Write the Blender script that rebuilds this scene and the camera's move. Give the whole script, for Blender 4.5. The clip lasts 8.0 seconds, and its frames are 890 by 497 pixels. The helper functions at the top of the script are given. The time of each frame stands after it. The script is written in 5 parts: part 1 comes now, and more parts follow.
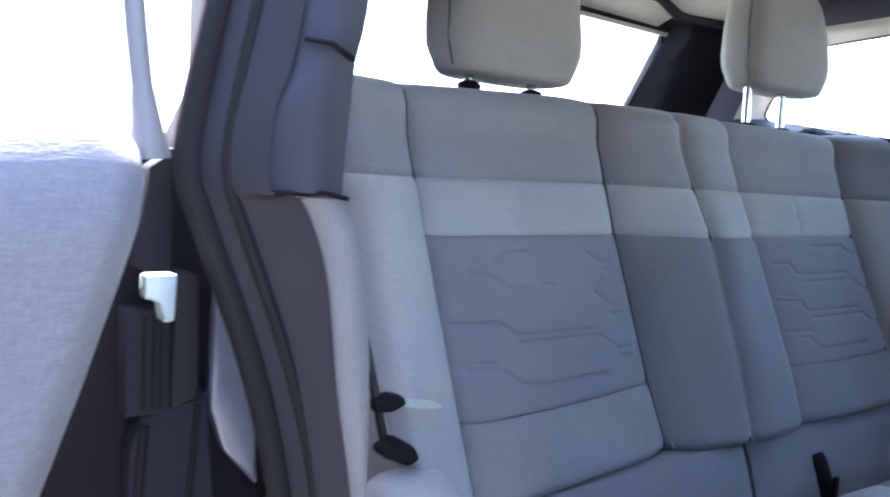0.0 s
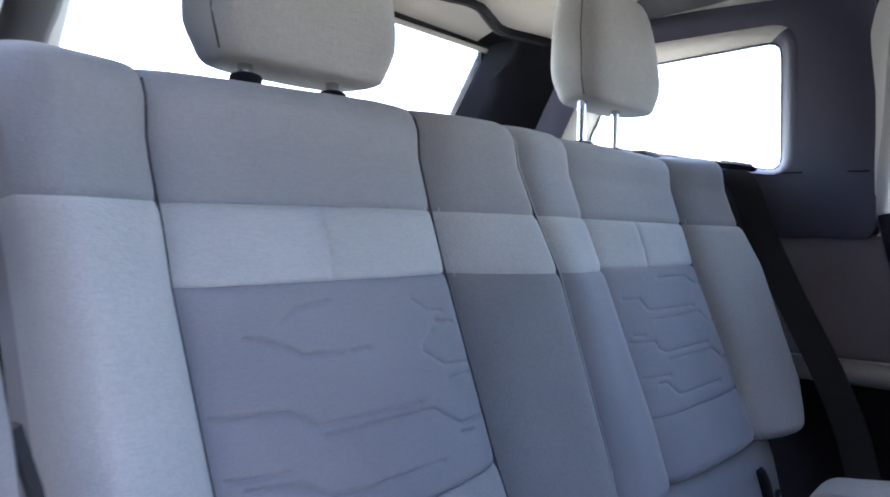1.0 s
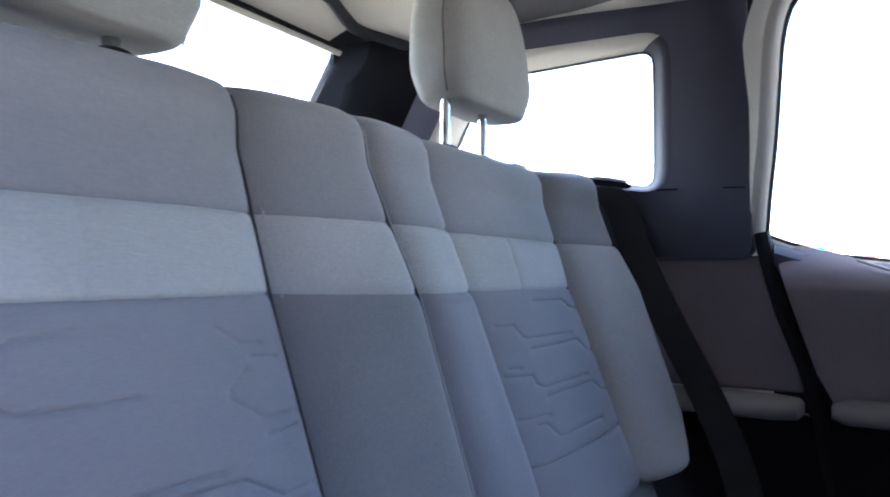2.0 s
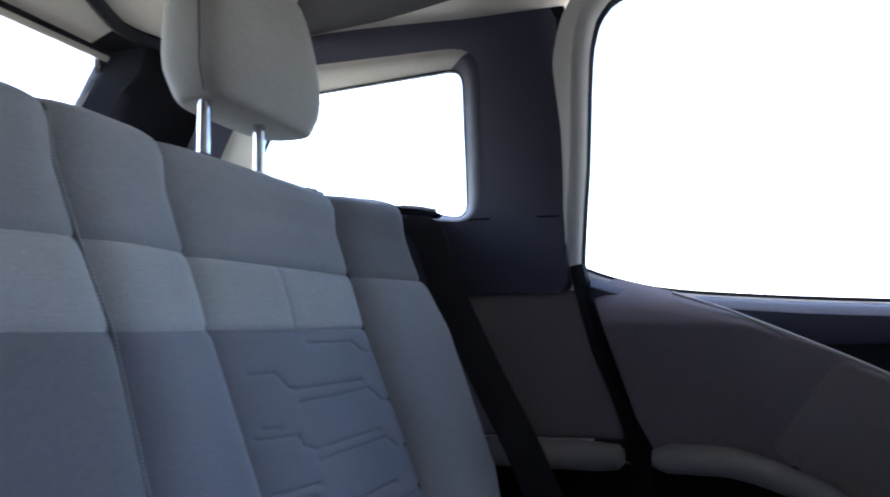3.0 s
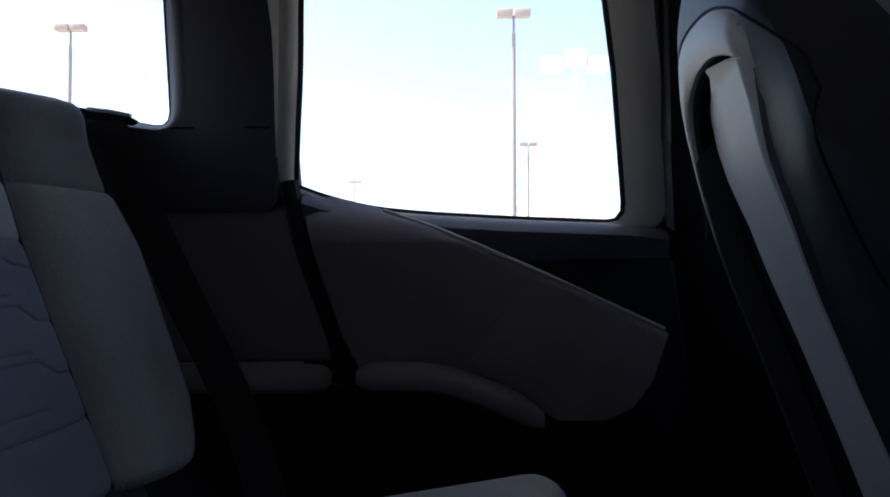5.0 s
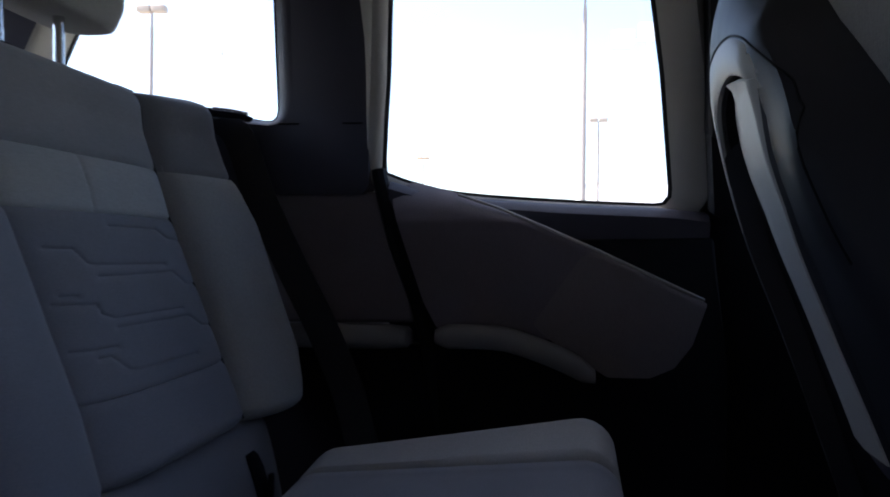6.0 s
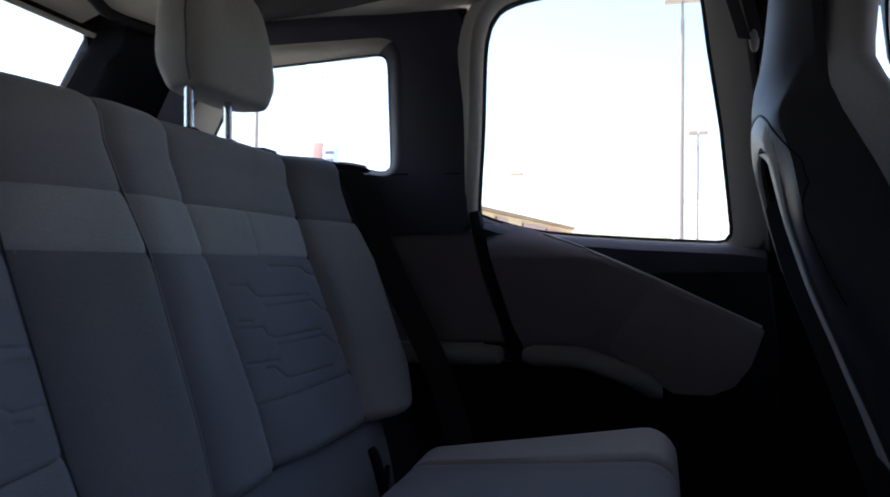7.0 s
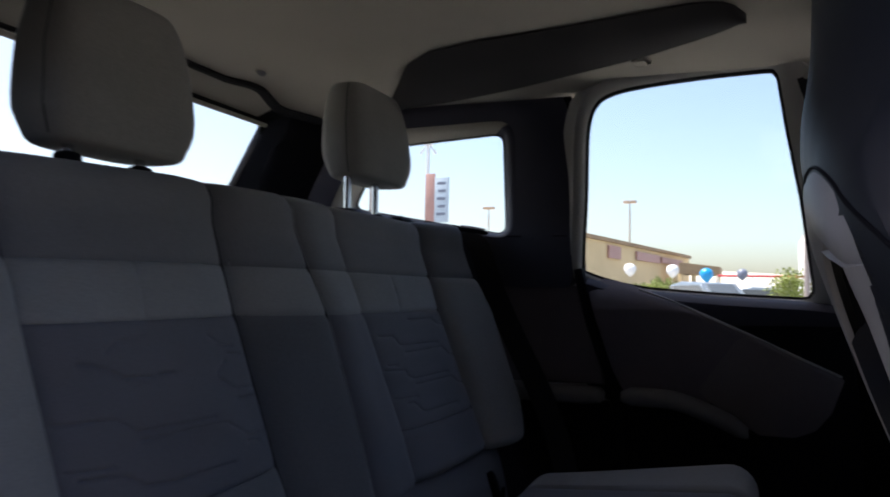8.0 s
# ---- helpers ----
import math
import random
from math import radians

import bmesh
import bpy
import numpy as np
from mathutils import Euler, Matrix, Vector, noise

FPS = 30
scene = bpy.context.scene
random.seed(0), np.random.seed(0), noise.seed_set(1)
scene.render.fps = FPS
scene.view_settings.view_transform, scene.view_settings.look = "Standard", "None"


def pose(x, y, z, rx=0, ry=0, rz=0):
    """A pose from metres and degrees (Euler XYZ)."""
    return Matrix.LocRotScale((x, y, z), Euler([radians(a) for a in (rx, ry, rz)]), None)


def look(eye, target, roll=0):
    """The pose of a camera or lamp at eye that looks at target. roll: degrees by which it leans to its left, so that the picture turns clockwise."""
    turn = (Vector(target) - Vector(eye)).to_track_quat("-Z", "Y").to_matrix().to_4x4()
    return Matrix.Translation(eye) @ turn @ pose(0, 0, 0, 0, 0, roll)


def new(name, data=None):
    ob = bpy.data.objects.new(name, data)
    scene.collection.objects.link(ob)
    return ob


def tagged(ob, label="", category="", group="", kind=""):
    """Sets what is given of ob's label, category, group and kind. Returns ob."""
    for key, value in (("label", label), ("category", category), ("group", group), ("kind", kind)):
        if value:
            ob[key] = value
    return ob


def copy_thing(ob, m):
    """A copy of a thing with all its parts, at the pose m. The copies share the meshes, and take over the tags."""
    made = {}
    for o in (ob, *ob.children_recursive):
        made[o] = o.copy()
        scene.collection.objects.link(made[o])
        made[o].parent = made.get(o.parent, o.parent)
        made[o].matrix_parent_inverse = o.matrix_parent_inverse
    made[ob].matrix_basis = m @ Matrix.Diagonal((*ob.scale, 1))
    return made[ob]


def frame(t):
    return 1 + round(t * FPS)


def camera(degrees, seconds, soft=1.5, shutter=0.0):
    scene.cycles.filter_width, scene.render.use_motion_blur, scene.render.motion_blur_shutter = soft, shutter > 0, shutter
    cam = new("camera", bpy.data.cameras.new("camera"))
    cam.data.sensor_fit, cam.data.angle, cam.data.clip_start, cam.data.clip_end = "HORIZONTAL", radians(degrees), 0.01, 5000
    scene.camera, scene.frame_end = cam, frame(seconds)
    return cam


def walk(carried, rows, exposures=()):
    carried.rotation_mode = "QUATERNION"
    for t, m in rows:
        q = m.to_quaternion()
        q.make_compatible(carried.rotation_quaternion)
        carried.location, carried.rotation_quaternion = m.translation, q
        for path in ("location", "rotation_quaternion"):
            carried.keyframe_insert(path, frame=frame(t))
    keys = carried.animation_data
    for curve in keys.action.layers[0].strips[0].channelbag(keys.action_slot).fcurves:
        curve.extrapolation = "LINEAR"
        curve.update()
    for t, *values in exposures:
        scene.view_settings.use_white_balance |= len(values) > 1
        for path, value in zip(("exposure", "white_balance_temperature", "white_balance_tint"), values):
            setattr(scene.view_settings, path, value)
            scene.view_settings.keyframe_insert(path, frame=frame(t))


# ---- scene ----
cam = camera(61.9, 8.0, soft=1.8, shutter=0.3)
PATH = [
    (0, (-0.88, -0.633, 1.066), (0.294, 0.977, 0.889), 3.1),
    (0.4, (-0.82, -0.576, 1.069), (0.515, 0.909, 0.949), 2.3),
    (1, (-0.717, -0.475, 1.057), (0.807, 0.818, 1.004), 1.7),
    (1.2, (-0.688, -0.459, 1.040), (0.872, 0.792, 1.013), 1.5),
    (2.3, (-0.519, -0.386, 1.029), (1.266, 0.511, 1.129), 1.0),
    (2.5, (-0.481, -0.386, 1.021), (1.336, 0.439, 1.156), 0.6),
    (3, (-0.402, -0.408, 1.018), (1.478, 0.245, 1.221), 0.3),
    (3.5, (-0.355, -0.435, 1.007), (1.579, 0.007, 1.261), -0.5),
    (4, (-0.323, -0.463, 1.0), (1.651, -0.23, 1.217), -0.8),
    (4.5, (-0.307, -0.48, 0.984), (1.687, -0.412, 1.117), -0.5),
    (4.7, (-0.31, -0.483, 0.978), (1.687, -0.434, 1.076), -0.3),
    (5.8, (-0.445, -0.498, 0.982), (1.543, -0.281, 0.977), 0.8),
    (6, (-0.484, -0.496, 0.977), (1.499, -0.235, 0.982), 0.7),
    (6.5, (-0.58, -0.52, 0.991), (1.382, -0.129, 0.999), 0.7),
    (7, (-0.678, -0.535, 1.004), (1.256, -0.026, 1.048), 0.8),
    (7.5, (-0.764, -0.552, 1.018), (1.14, 0.056, 1.096), 1.4),
    (7.8, (-0.840, -0.577, 1.045), (1.036, 0.111, 1.136), 1.7),
    (8, (-0.896, -0.598, 1.049), (0.938, 0.191, 1.163), 1.3),
]
EXPOSURES = [(0.0, 4.15, 6000, 15), (0.5, 4.25, 6000, 15), (1.0, 4.3, 6100, 16), (2.5, 4.1, 6050, 16), (3.0, 3.6, 6050, 15), (3.5, 2.52, 6150, 16), (4.0, 2.2, 6250, 17), (4.5, 1.82, 6250, 17), (6.0, 2.05, 6300, 17), (7.0, 2.0, 6300, 17), (7.5, 1.6, 6300, 16), (8.0, 1.15, 6600, 18)]
walk(cam, [(t, look(eye, target, roll)) for t, eye, target, roll in PATH], EXPOSURES)

# ---- sky and sun ----
SUN_EL, SUN_AZ = 64.0, 4.0
world = bpy.data.worlds.new("sky")
scene.world = world
world.use_nodes = True
wn = world.node_tree
sky = wn.nodes.new("ShaderNodeTexSky")
sky.sky_type = "NISHITA"
sky.sun_disc = False
sky.sun_elevation, sky.sun_rotation = radians(SUN_EL), radians(-SUN_AZ)
sky.dust_density, sky.ozone_density = 2.2, 0.8
wn.nodes["Background"].inputs["Strength"].default_value = 0.14
wn.links.new(sky.outputs["Color"], wn.nodes["Background"].inputs["Color"])
sun = new("sun", bpy.data.lights.new("sun", "SUN"))
sun.data.energy, sun.data.angle, sun.data.color = 5.0, radians(0.5), (1.0, 0.95, 0.87)
d = Vector((-math.sin(radians(SUN_AZ)) * math.cos(radians(SUN_EL)), math.cos(radians(SUN_AZ)) * math.cos(radians(SUN_EL)), math.sin(radians(SUN_EL))))
sun.matrix_world = look(d * 60, (0, 0, 0))


# ---- materials ----
def principled(name, rough=0.6, metal=0.0):
    m = bpy.data.materials.new(name)
    m.use_nodes = True
    b = m.node_tree.nodes["Principled BSDF"]
    b.inputs["Roughness"].default_value, b.inputs["Metallic"].default_value = rough, metal
    return m, m.node_tree, b


def mottled(name, color, rough=0.7, metal=0.0, small=900.0, large=9.0, vary=0.10, bump=0.15, depth=0.0008, stretch=(1, 1, 1), sheen=0.0, spec=0.5):
    """Colour varied by a fine grain and broad stains, with fine relief."""
    m, t, b = principled(name, rough, metal)
    co = t.nodes.new("ShaderNodeTexCoord")
    mp = t.nodes.new("ShaderNodeMapping")
    mp.inputs["Scale"].default_value = stretch
    t.links.new(co.outputs["Object"], mp.inputs["Vector"])
    fine, broad = t.nodes.new("ShaderNodeTexNoise"), t.nodes.new("ShaderNodeTexNoise")
    fine.inputs["Scale"].default_value, broad.inputs["Scale"].default_value = small, large
    fine.inputs["Detail"].default_value, broad.inputs["Detail"].default_value = 2.0, 5.0
    for n in (fine, broad):
        t.links.new(mp.outputs["Vector"], n.inputs["Vector"])
    add = t.nodes.new("ShaderNodeMath")
    add.operation = "ADD"
    t.links.new(fine.outputs["Fac"], add.inputs[0])
    t.links.new(broad.outputs["Fac"], add.inputs[1])
    ramp = t.nodes.new("ShaderNodeMapRange")
    ramp.inputs["From Min"].default_value, ramp.inputs["From Max"].default_value = 0.6, 1.4
    ramp.inputs["To Min"].default_value, ramp.inputs["To Max"].default_value = 1 - vary, 1 + vary
    t.links.new(add.outputs[0], ramp.inputs["Value"])
    mix = t.nodes.new("ShaderNodeVectorMath")
    mix.operation = "SCALE"
    mix.inputs[0].default_value = color
    t.links.new(ramp.outputs["Result"], mix.inputs["Scale"])
    t.links.new(mix.outputs["Vector"], b.inputs["Base Color"])
    bp = t.nodes.new("ShaderNodeBump")
    bp.inputs["Strength"].default_value, bp.inputs["Distance"].default_value = bump, depth
    t.links.new(fine.outputs["Fac"], bp.inputs["Height"])
    t.links.new(bp.outputs["Normal"], b.inputs["Normal"])
    b.inputs["Sheen Weight"].default_value = sheen
    b.inputs["Specular IOR Level"].default_value = spec
    return m


def woven(name, color, vary=0.075, size=560.0, bump=0.35, broad_vary=0.08, uneven=0.25):
    """A woven cloth: two crossing sets of threads, with broad soiling."""
    m, t, b = principled(name, 0.9)
    co = t.nodes.new("ShaderNodeTexCoord")
    waves = []
    for thread in ((0.16, 1, 1), (1, 1, 0.16)):
        mp = t.nodes.new("ShaderNodeMapping")
        mp.inputs["Scale"].default_value = thread
        w = t.nodes.new("ShaderNodeTexNoise")
        w.inputs["Scale"].default_value, w.inputs["Detail"].default_value = size, 1.0
        t.links.new(co.outputs["Object"], mp.inputs["Vector"])
        t.links.new(mp.outputs["Vector"], w.inputs["Vector"])
        waves.append(w)
    mul = t.nodes.new("ShaderNodeMath")
    mul.operation = "ADD"
    t.links.new(waves[0].outputs["Fac"], mul.inputs[0])
    t.links.new(waves[1].outputs["Fac"], mul.inputs[1])
    grain = t.nodes.new("ShaderNodeTexNoise")
    grain.inputs["Scale"].default_value = size
    t.links.new(co.outputs["Object"], grain.inputs["Vector"])
    add = t.nodes.new("ShaderNodeMath")
    add.operation = "ADD"
    t.links.new(mul.outputs[0], add.inputs[0])
    t.links.new(grain.outputs["Fac"], add.inputs[1])
    ramp = t.nodes.new("ShaderNodeMapRange")
    ramp.inputs["From Min"].default_value, ramp.inputs["From Max"].default_value = 1.1, 1.9
    ramp.inputs["To Min"].default_value, ramp.inputs["To Max"].default_value = 1 - vary, 1 + vary
    t.links.new(add.outputs[0], ramp.inputs["Value"])
    soil = t.nodes.new("ShaderNodeTexNoise")
    soil.inputs["Scale"].default_value, soil.inputs["Detail"].default_value = 7.0, 6.0
    t.links.new(co.outputs["Object"], soil.inputs["Vector"])
    r2 = t.nodes.new("ShaderNodeMapRange")
    r2.inputs["From Min"].default_value, r2.inputs["From Max"].default_value = 0.3, 0.7
    r2.inputs["To Min"].default_value, r2.inputs["To Max"].default_value = 1 - broad_vary, 1 + broad_vary
    t.links.new(soil.outputs["Fac"], r2.inputs["Value"])
    both = t.nodes.new("ShaderNodeMath")
    both.operation = "MULTIPLY"
    t.links.new(ramp.outputs["Result"], both.inputs[0])
    t.links.new(r2.outputs["Result"], both.inputs[1])
    mix = t.nodes.new("ShaderNodeVectorMath")
    mix.operation = "SCALE"
    mix.inputs[0].default_value = color
    t.links.new(both.outputs[0], mix.inputs["Scale"])
    t.links.new(mix.outputs["Vector"], b.inputs["Base Color"])
    bp = t.nodes.new("ShaderNodeBump")
    bp.inputs["Strength"].default_value, bp.inputs["Distance"].default_value = bump, 0.0006
    t.links.new(add.outputs[0], bp.inputs["Height"])
    bp2 = t.nodes.new("ShaderNodeBump")
    bp2.inputs["Strength"].default_value, bp2.inputs["Distance"].default_value = uneven, 0.005
    t.links.new(soil.outputs["Fac"], bp2.inputs["Height"])
    t.links.new(bp.outputs["Normal"], bp2.inputs["Normal"])
    t.links.new(bp2.outputs["Normal"], b.inputs["Normal"])
    b.inputs["Sheen Weight"].default_value = 0.15
    b.inputs["Specular IOR Level"].default_value = 0.25
    return m


CLOTH_LIGHT = woven("light_grey_cloth", (0.30, 0.295, 0.292))
CLOTH_MID = woven("mid_grey_cloth", (0.188, 0.186, 0.194))
CLOTH_DARK = woven("dark_grey_cloth", (0.156, 0.155, 0.160))
CLOTH_PANEL = woven("blue_grey_cloth", (0.168, 0.165, 0.183), size=900)
SEAM = mottled("dark_seam_cloth", (0.035, 0.035, 0.042), 0.95, small=900, vary=0.15)
CLOTH_HEAD = woven("headrest_cloth", (0.215, 0.21, 0.195))
CLOTH_DOOR = woven("door_cloth", (0.138, 0.144, 0.172), size=500, vary=0.14, uneven=0.05)
CLOTH_SIDE = woven("side_panel_cloth", (0.150, 0.131, 0.146), size=700)
CLOTH_SIDE_PALE = woven("side_panel_pale_cloth", (0.176, 0.154, 0.159), size=700)
HEADLINER = mottled("headliner_felt", (0.45, 0.42, 0.355), 0.95, small=1500, vary=0.05, spec=0.1)
# headliner felt darkened to carry the shade near its edges
HEAD_SHADE = mottled("shaded_headliner_felt", (0.034, 0.032, 0.033), 0.95, small=1500, vary=0.08, spec=0.1)
PLASTIC = mottled("charcoal_plastic", (0.046, 0.045, 0.064), 0.6, small=1800, vary=0.08, bump=0.2, depth=0.0004, spec=0.3)
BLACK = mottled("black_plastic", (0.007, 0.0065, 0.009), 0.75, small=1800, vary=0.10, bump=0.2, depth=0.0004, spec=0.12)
JAMB_PAINT = mottled("blue_grey_paint", (0.10, 0.115, 0.16), 0.3, small=60, vary=0.05, bump=0.01)
SHELL = mottled("slate_plastic", (0.019, 0.0205, 0.027), 0.5, small=1600, vary=0.06, bump=0.15, depth=0.0003, spec=0.25)
TRIM_PALE = mottled("pale_grey_plastic", (0.19, 0.182, 0.18), 0.55, small=1600, vary=0.05, bump=0.15, depth=0.0004)
ARCH_PALE = mottled("pale_arch_plastic", (0.34, 0.33, 0.317), 0.5, small=1600, vary=0.05, bump=0.15, depth=0.0004)
JAMB_COVER = mottled("jamb_cover_plastic", (0.031, 0.031, 0.044), 0.6, small=1800, vary=0.08, bump=0.2, depth=0.0004, spec=0.3)
JAMB_TRIM = mottled("jamb_trim_plastic", (0.020, 0.020, 0.027), 0.65, small=1800, vary=0.08, bump=0.2, depth=0.0004, spec=0.25)
JAMB_DARK = mottled("dark_jamb_plastic", (0.014, 0.014, 0.019), 0.8, small=1600, vary=0.08, bump=0.15, depth=0.0004, spec=0.12)
TRIM_GREY = mottled("grey_plastic", (0.42, 0.405, 0.375), 0.55, small=1600, vary=0.05, bump=0.15, depth=0.0004)
PAINT_GREY = mottled("grey_frame_paint", (0.15, 0.15, 0.16), 0.5, small=1600, vary=0.05, bump=0.1, depth=0.0004)
RUBBER = mottled("black_rubber", (0.010, 0.010, 0.012), 0.75, small=700, vary=0.12, spec=0.2)
BELT = mottled("black_webbing", (0.018, 0.016, 0.019), 0.85, small=500, vary=0.15, stretch=(1, 1, 6))
CARPET = mottled("black_carpet", (0.009, 0.0085, 0.009), 0.98, small=350, vary=0.3, bump=0.6, depth=0.003, spec=0.1)
CHROME = mottled("chrome", (0.56, 0.56, 0.58), 0.12, 1.0, small=300, vary=0.03, bump=0.02)
STEEL = mottled("zinc_steel", (0.78, 0.80, 0.78), 0.5, 0.8, small=300, vary=0.08)
ZINC = mottled("dull_zinc", (0.34, 0.40, 0.39), 0.5, 0.3, small=300, vary=0.10)
PAINT = mottled("silver_body_paint", (0.55, 0.57, 0.60), 0.25, small=60, vary=0.03, bump=0.01)
ASPHALT = mottled("asphalt", (0.30, 0.29, 0.27), 0.9, small=40, large=0.15, vary=0.18, bump=0.5, depth=0.01)
POLE = mottled("brown_painted_steel", (0.28, 0.235, 0.22), 0.5, small=20, vary=0.1)
LAMPHEAD = mottled("tan_lamp_housing", (0.36, 0.29, 0.24), 0.5, small=20, vary=0.15)
# red sign paint paled to pink, the washed-out glare put into its colour
SIGN_PINK = mottled("overexposed_red_paint", (0.78, 0.56, 0.54), 0.6, small=8, vary=0.1)
STUCCO = mottled("tan_stucco", (0.68, 0.52, 0.30), 0.9, small=3, large=0.4, vary=0.15)
STUCCO_DARK = mottled("brown_cladding", (0.32, 0.22, 0.13), 0.9, small=3, large=0.4, vary=0.2)
REDPAINT = mottled("red_paint", (0.50, 0.04, 0.05), 0.5, small=8, vary=0.1)
WHITEPAINT = mottled("white_paint", (0.80, 0.80, 0.80), 0.45, small=8, vary=0.04)
LEAF = mottled("leaf", (0.19, 0.23, 0.05), 0.7, small=6, large=1.2, vary=0.4)
BARK = mottled("bark", (0.10, 0.07, 0.05), 0.9, small=20, vary=0.3)
# dry grass with the distance haze mixed into its colour
HILL = mottled("hazy_grass_hill", (0.52, 0.47, 0.40), 0.95, small=0.4, large=0.02, vary=0.15)
CARPAINT = mottled("silver_car_paint", (0.20, 0.24, 0.28), 0.3, 0.3, small=4, vary=0.05)
TYRE = mottled("tyre_rubber", (0.02, 0.02, 0.02), 0.8, small=40, vary=0.2)
BLUE = mottled("blue_balloon", (0.0, 0.28, 0.62), 0.3, small=3, vary=0.06)
CARGLASS = mottled("tinted_car_glass", (0.10, 0.115, 0.13), 0.12, small=8, vary=0.05, bump=0.01, spec=0.6)
SIGN_BLUE = mottled("pale_blue_print", (0.42, 0.50, 0.58), 0.6, small=8, vary=0.12)
FADED = mottled("faded_red_paint", (0.42, 0.24, 0.21), 0.6, small=8, vary=0.2)
BLUEGREY = mottled("grey_balloon", (0.16, 0.18, 0.24), 0.3, small=3, vary=0.06)


def glass(name, tint):
    m, t, b = principled(name, 0.0)
    clear = t.nodes.new("ShaderNodeBsdfTransparent")
    clear.inputs["Color"].default_value = (*tint, 1)
    gloss = t.nodes.new("ShaderNodeBsdfGlossy")
    gloss.inputs["Roughness"].default_value = 0.02
    lw = t.nodes.new("ShaderNodeLayerWeight")
    lw.inputs["Blend"].default_value = 0.5
    power = t.nodes.new("ShaderNodeMath")
    power.operation = "POWER"
    power.inputs[1].default_value = 5.0
    fres = t.nodes.new("ShaderNodeMath")
    fres.operation = "MULTIPLY_ADD"
    fres.inputs[1].default_value, fres.inputs[2].default_value = 0.55, 0.02
    t.links.new(lw.outputs["Facing"], power.inputs[0])
    t.links.new(power.outputs[0], fres.inputs[0])
    mix = t.nodes.new("ShaderNodeMixShader")
    t.links.new(fres.outputs[0], mix.inputs["Fac"])
    t.links.new(clear.outputs["BSDF"], mix.inputs[1])
    t.links.new(gloss.outputs["BSDF"], mix.inputs[2])
    t.links.new(mix.outputs["Shader"], t.nodes["Material Output"].inputs["Surface"])
    return m


GLASS = glass("window_glass", (0.93, 0.96, 0.95))


# ---- mesh helpers ----
def thing(name, at, label, category, group="", kind=""):
    ob = new(name)
    ob.location = at
    ob.empty_display_size = 0.05
    bpy.context.view_layer.update()
    return tagged(ob, label, category, group, kind)


def mesh_of(name, bm, material, smooth=True):
    bmesh.ops.recalc_face_normals(bm, faces=bm.faces)
    me = bpy.data.meshes.new(name)
    bm.to_mesh(me)
    bm.free()
    me.materials.append(material)
    if smooth:
        for p in me.polygons:
            p.use_smooth = True
        me.set_sharp_from_angle(angle=radians(42))
    return me


def part(name, bm, material, parent=None, label="", smooth=True):
    """One mesh, built in world coordinates, under a thing or a part."""
    ob = new(name, mesh_of(name, bm, material, smooth))
    if parent:
        root = parent.matrix_world.copy()
        ob.parent = parent
        ob.matrix_parent_inverse = root.inverted()
    return tagged(ob, label)


def loft(loops, close=True, cap=(False, False)):
    """Bridges a row of point loops of equal length."""
    bm = bmesh.new()
    rows = [[bm.verts.new(p) for p in lp] for lp in loops]
    n = len(rows[0])
    for a, b in zip(rows, rows[1:]):
        for i in range(n if close else n - 1):
            j = (i + 1) % n
            bm.faces.new((a[i], a[j], b[j], b[i]))
    if cap[0]:
        bm.faces.new(rows[0])
    if cap[1]:
        bm.faces.new(list(reversed(rows[-1])))
    return bm


def sheet(f, nu, nv, back):
    """A closed body: the surface f(u, v), and the same moved by back behind it."""
    bm = bmesh.new()
    back = Vector(back)
    front = [[bm.verts.new(f(i / nu, j / nv)) for i in range(nu + 1)] for j in range(nv + 1)]
    rear = [[bm.verts.new(v.co + back) for v in row] for row in front]
    for j in range(nv):
        for i in range(nu):
            bm.faces.new((front[j][i], front[j][i + 1], front[j + 1][i + 1], front[j + 1][i]))
            bm.faces.new((rear[j][i], rear[j + 1][i], rear[j + 1][i + 1], rear[j][i + 1]))
    for j in range(nv):
        bm.faces.new((front[j][0], front[j + 1][0], rear[j + 1][0], rear[j][0]))
        bm.faces.new((front[j][nu], rear[j][nu], rear[j + 1][nu], front[j + 1][nu]))
    for i in range(nu):
        bm.faces.new((front[0][i], rear[0][i], rear[0][i + 1], front[0][i + 1]))
        bm.faces.new((front[nv][i], front[nv][i + 1], rear[nv][i + 1], rear[nv][i]))
    return bm


def box(lo, hi, bevel=0.0, seg=2):
    bm = bmesh.new()
    bmesh.ops.create_cube(bm, size=1.0)
    lo, hi = Vector(lo), Vector(hi)
    for v in bm.verts:
        v.co = Vector(((v.co[k] + 0.5) * (hi[k] - lo[k]) + lo[k] for k in range(3)))
    if bevel:
        bmesh.ops.bevel(bm, geom=bm.edges[:], offset=bevel, segments=seg, profile=0.5, affect="EDGES")
    return bm


def prism(points, offset, bevel=0.0, seg=2):
    """A flat polygon given a thickness by the vector offset."""
    bm = bmesh.new()
    low = [bm.verts.new(p) for p in points]
    high = [bm.verts.new(Vector(p) + Vector(offset)) for p in points]
    bm.faces.new(low)
    bm.faces.new(list(reversed(high)))
    for i in range(len(low)):
        j = (i + 1) % len(low)
        bm.faces.new((low[i], high[i], high[j], low[j]))
    if bevel:
        bmesh.ops.bevel(bm, geom=bm.edges[:], offset=bevel, segments=seg, profile=0.5, affect="EDGES")
    return bm


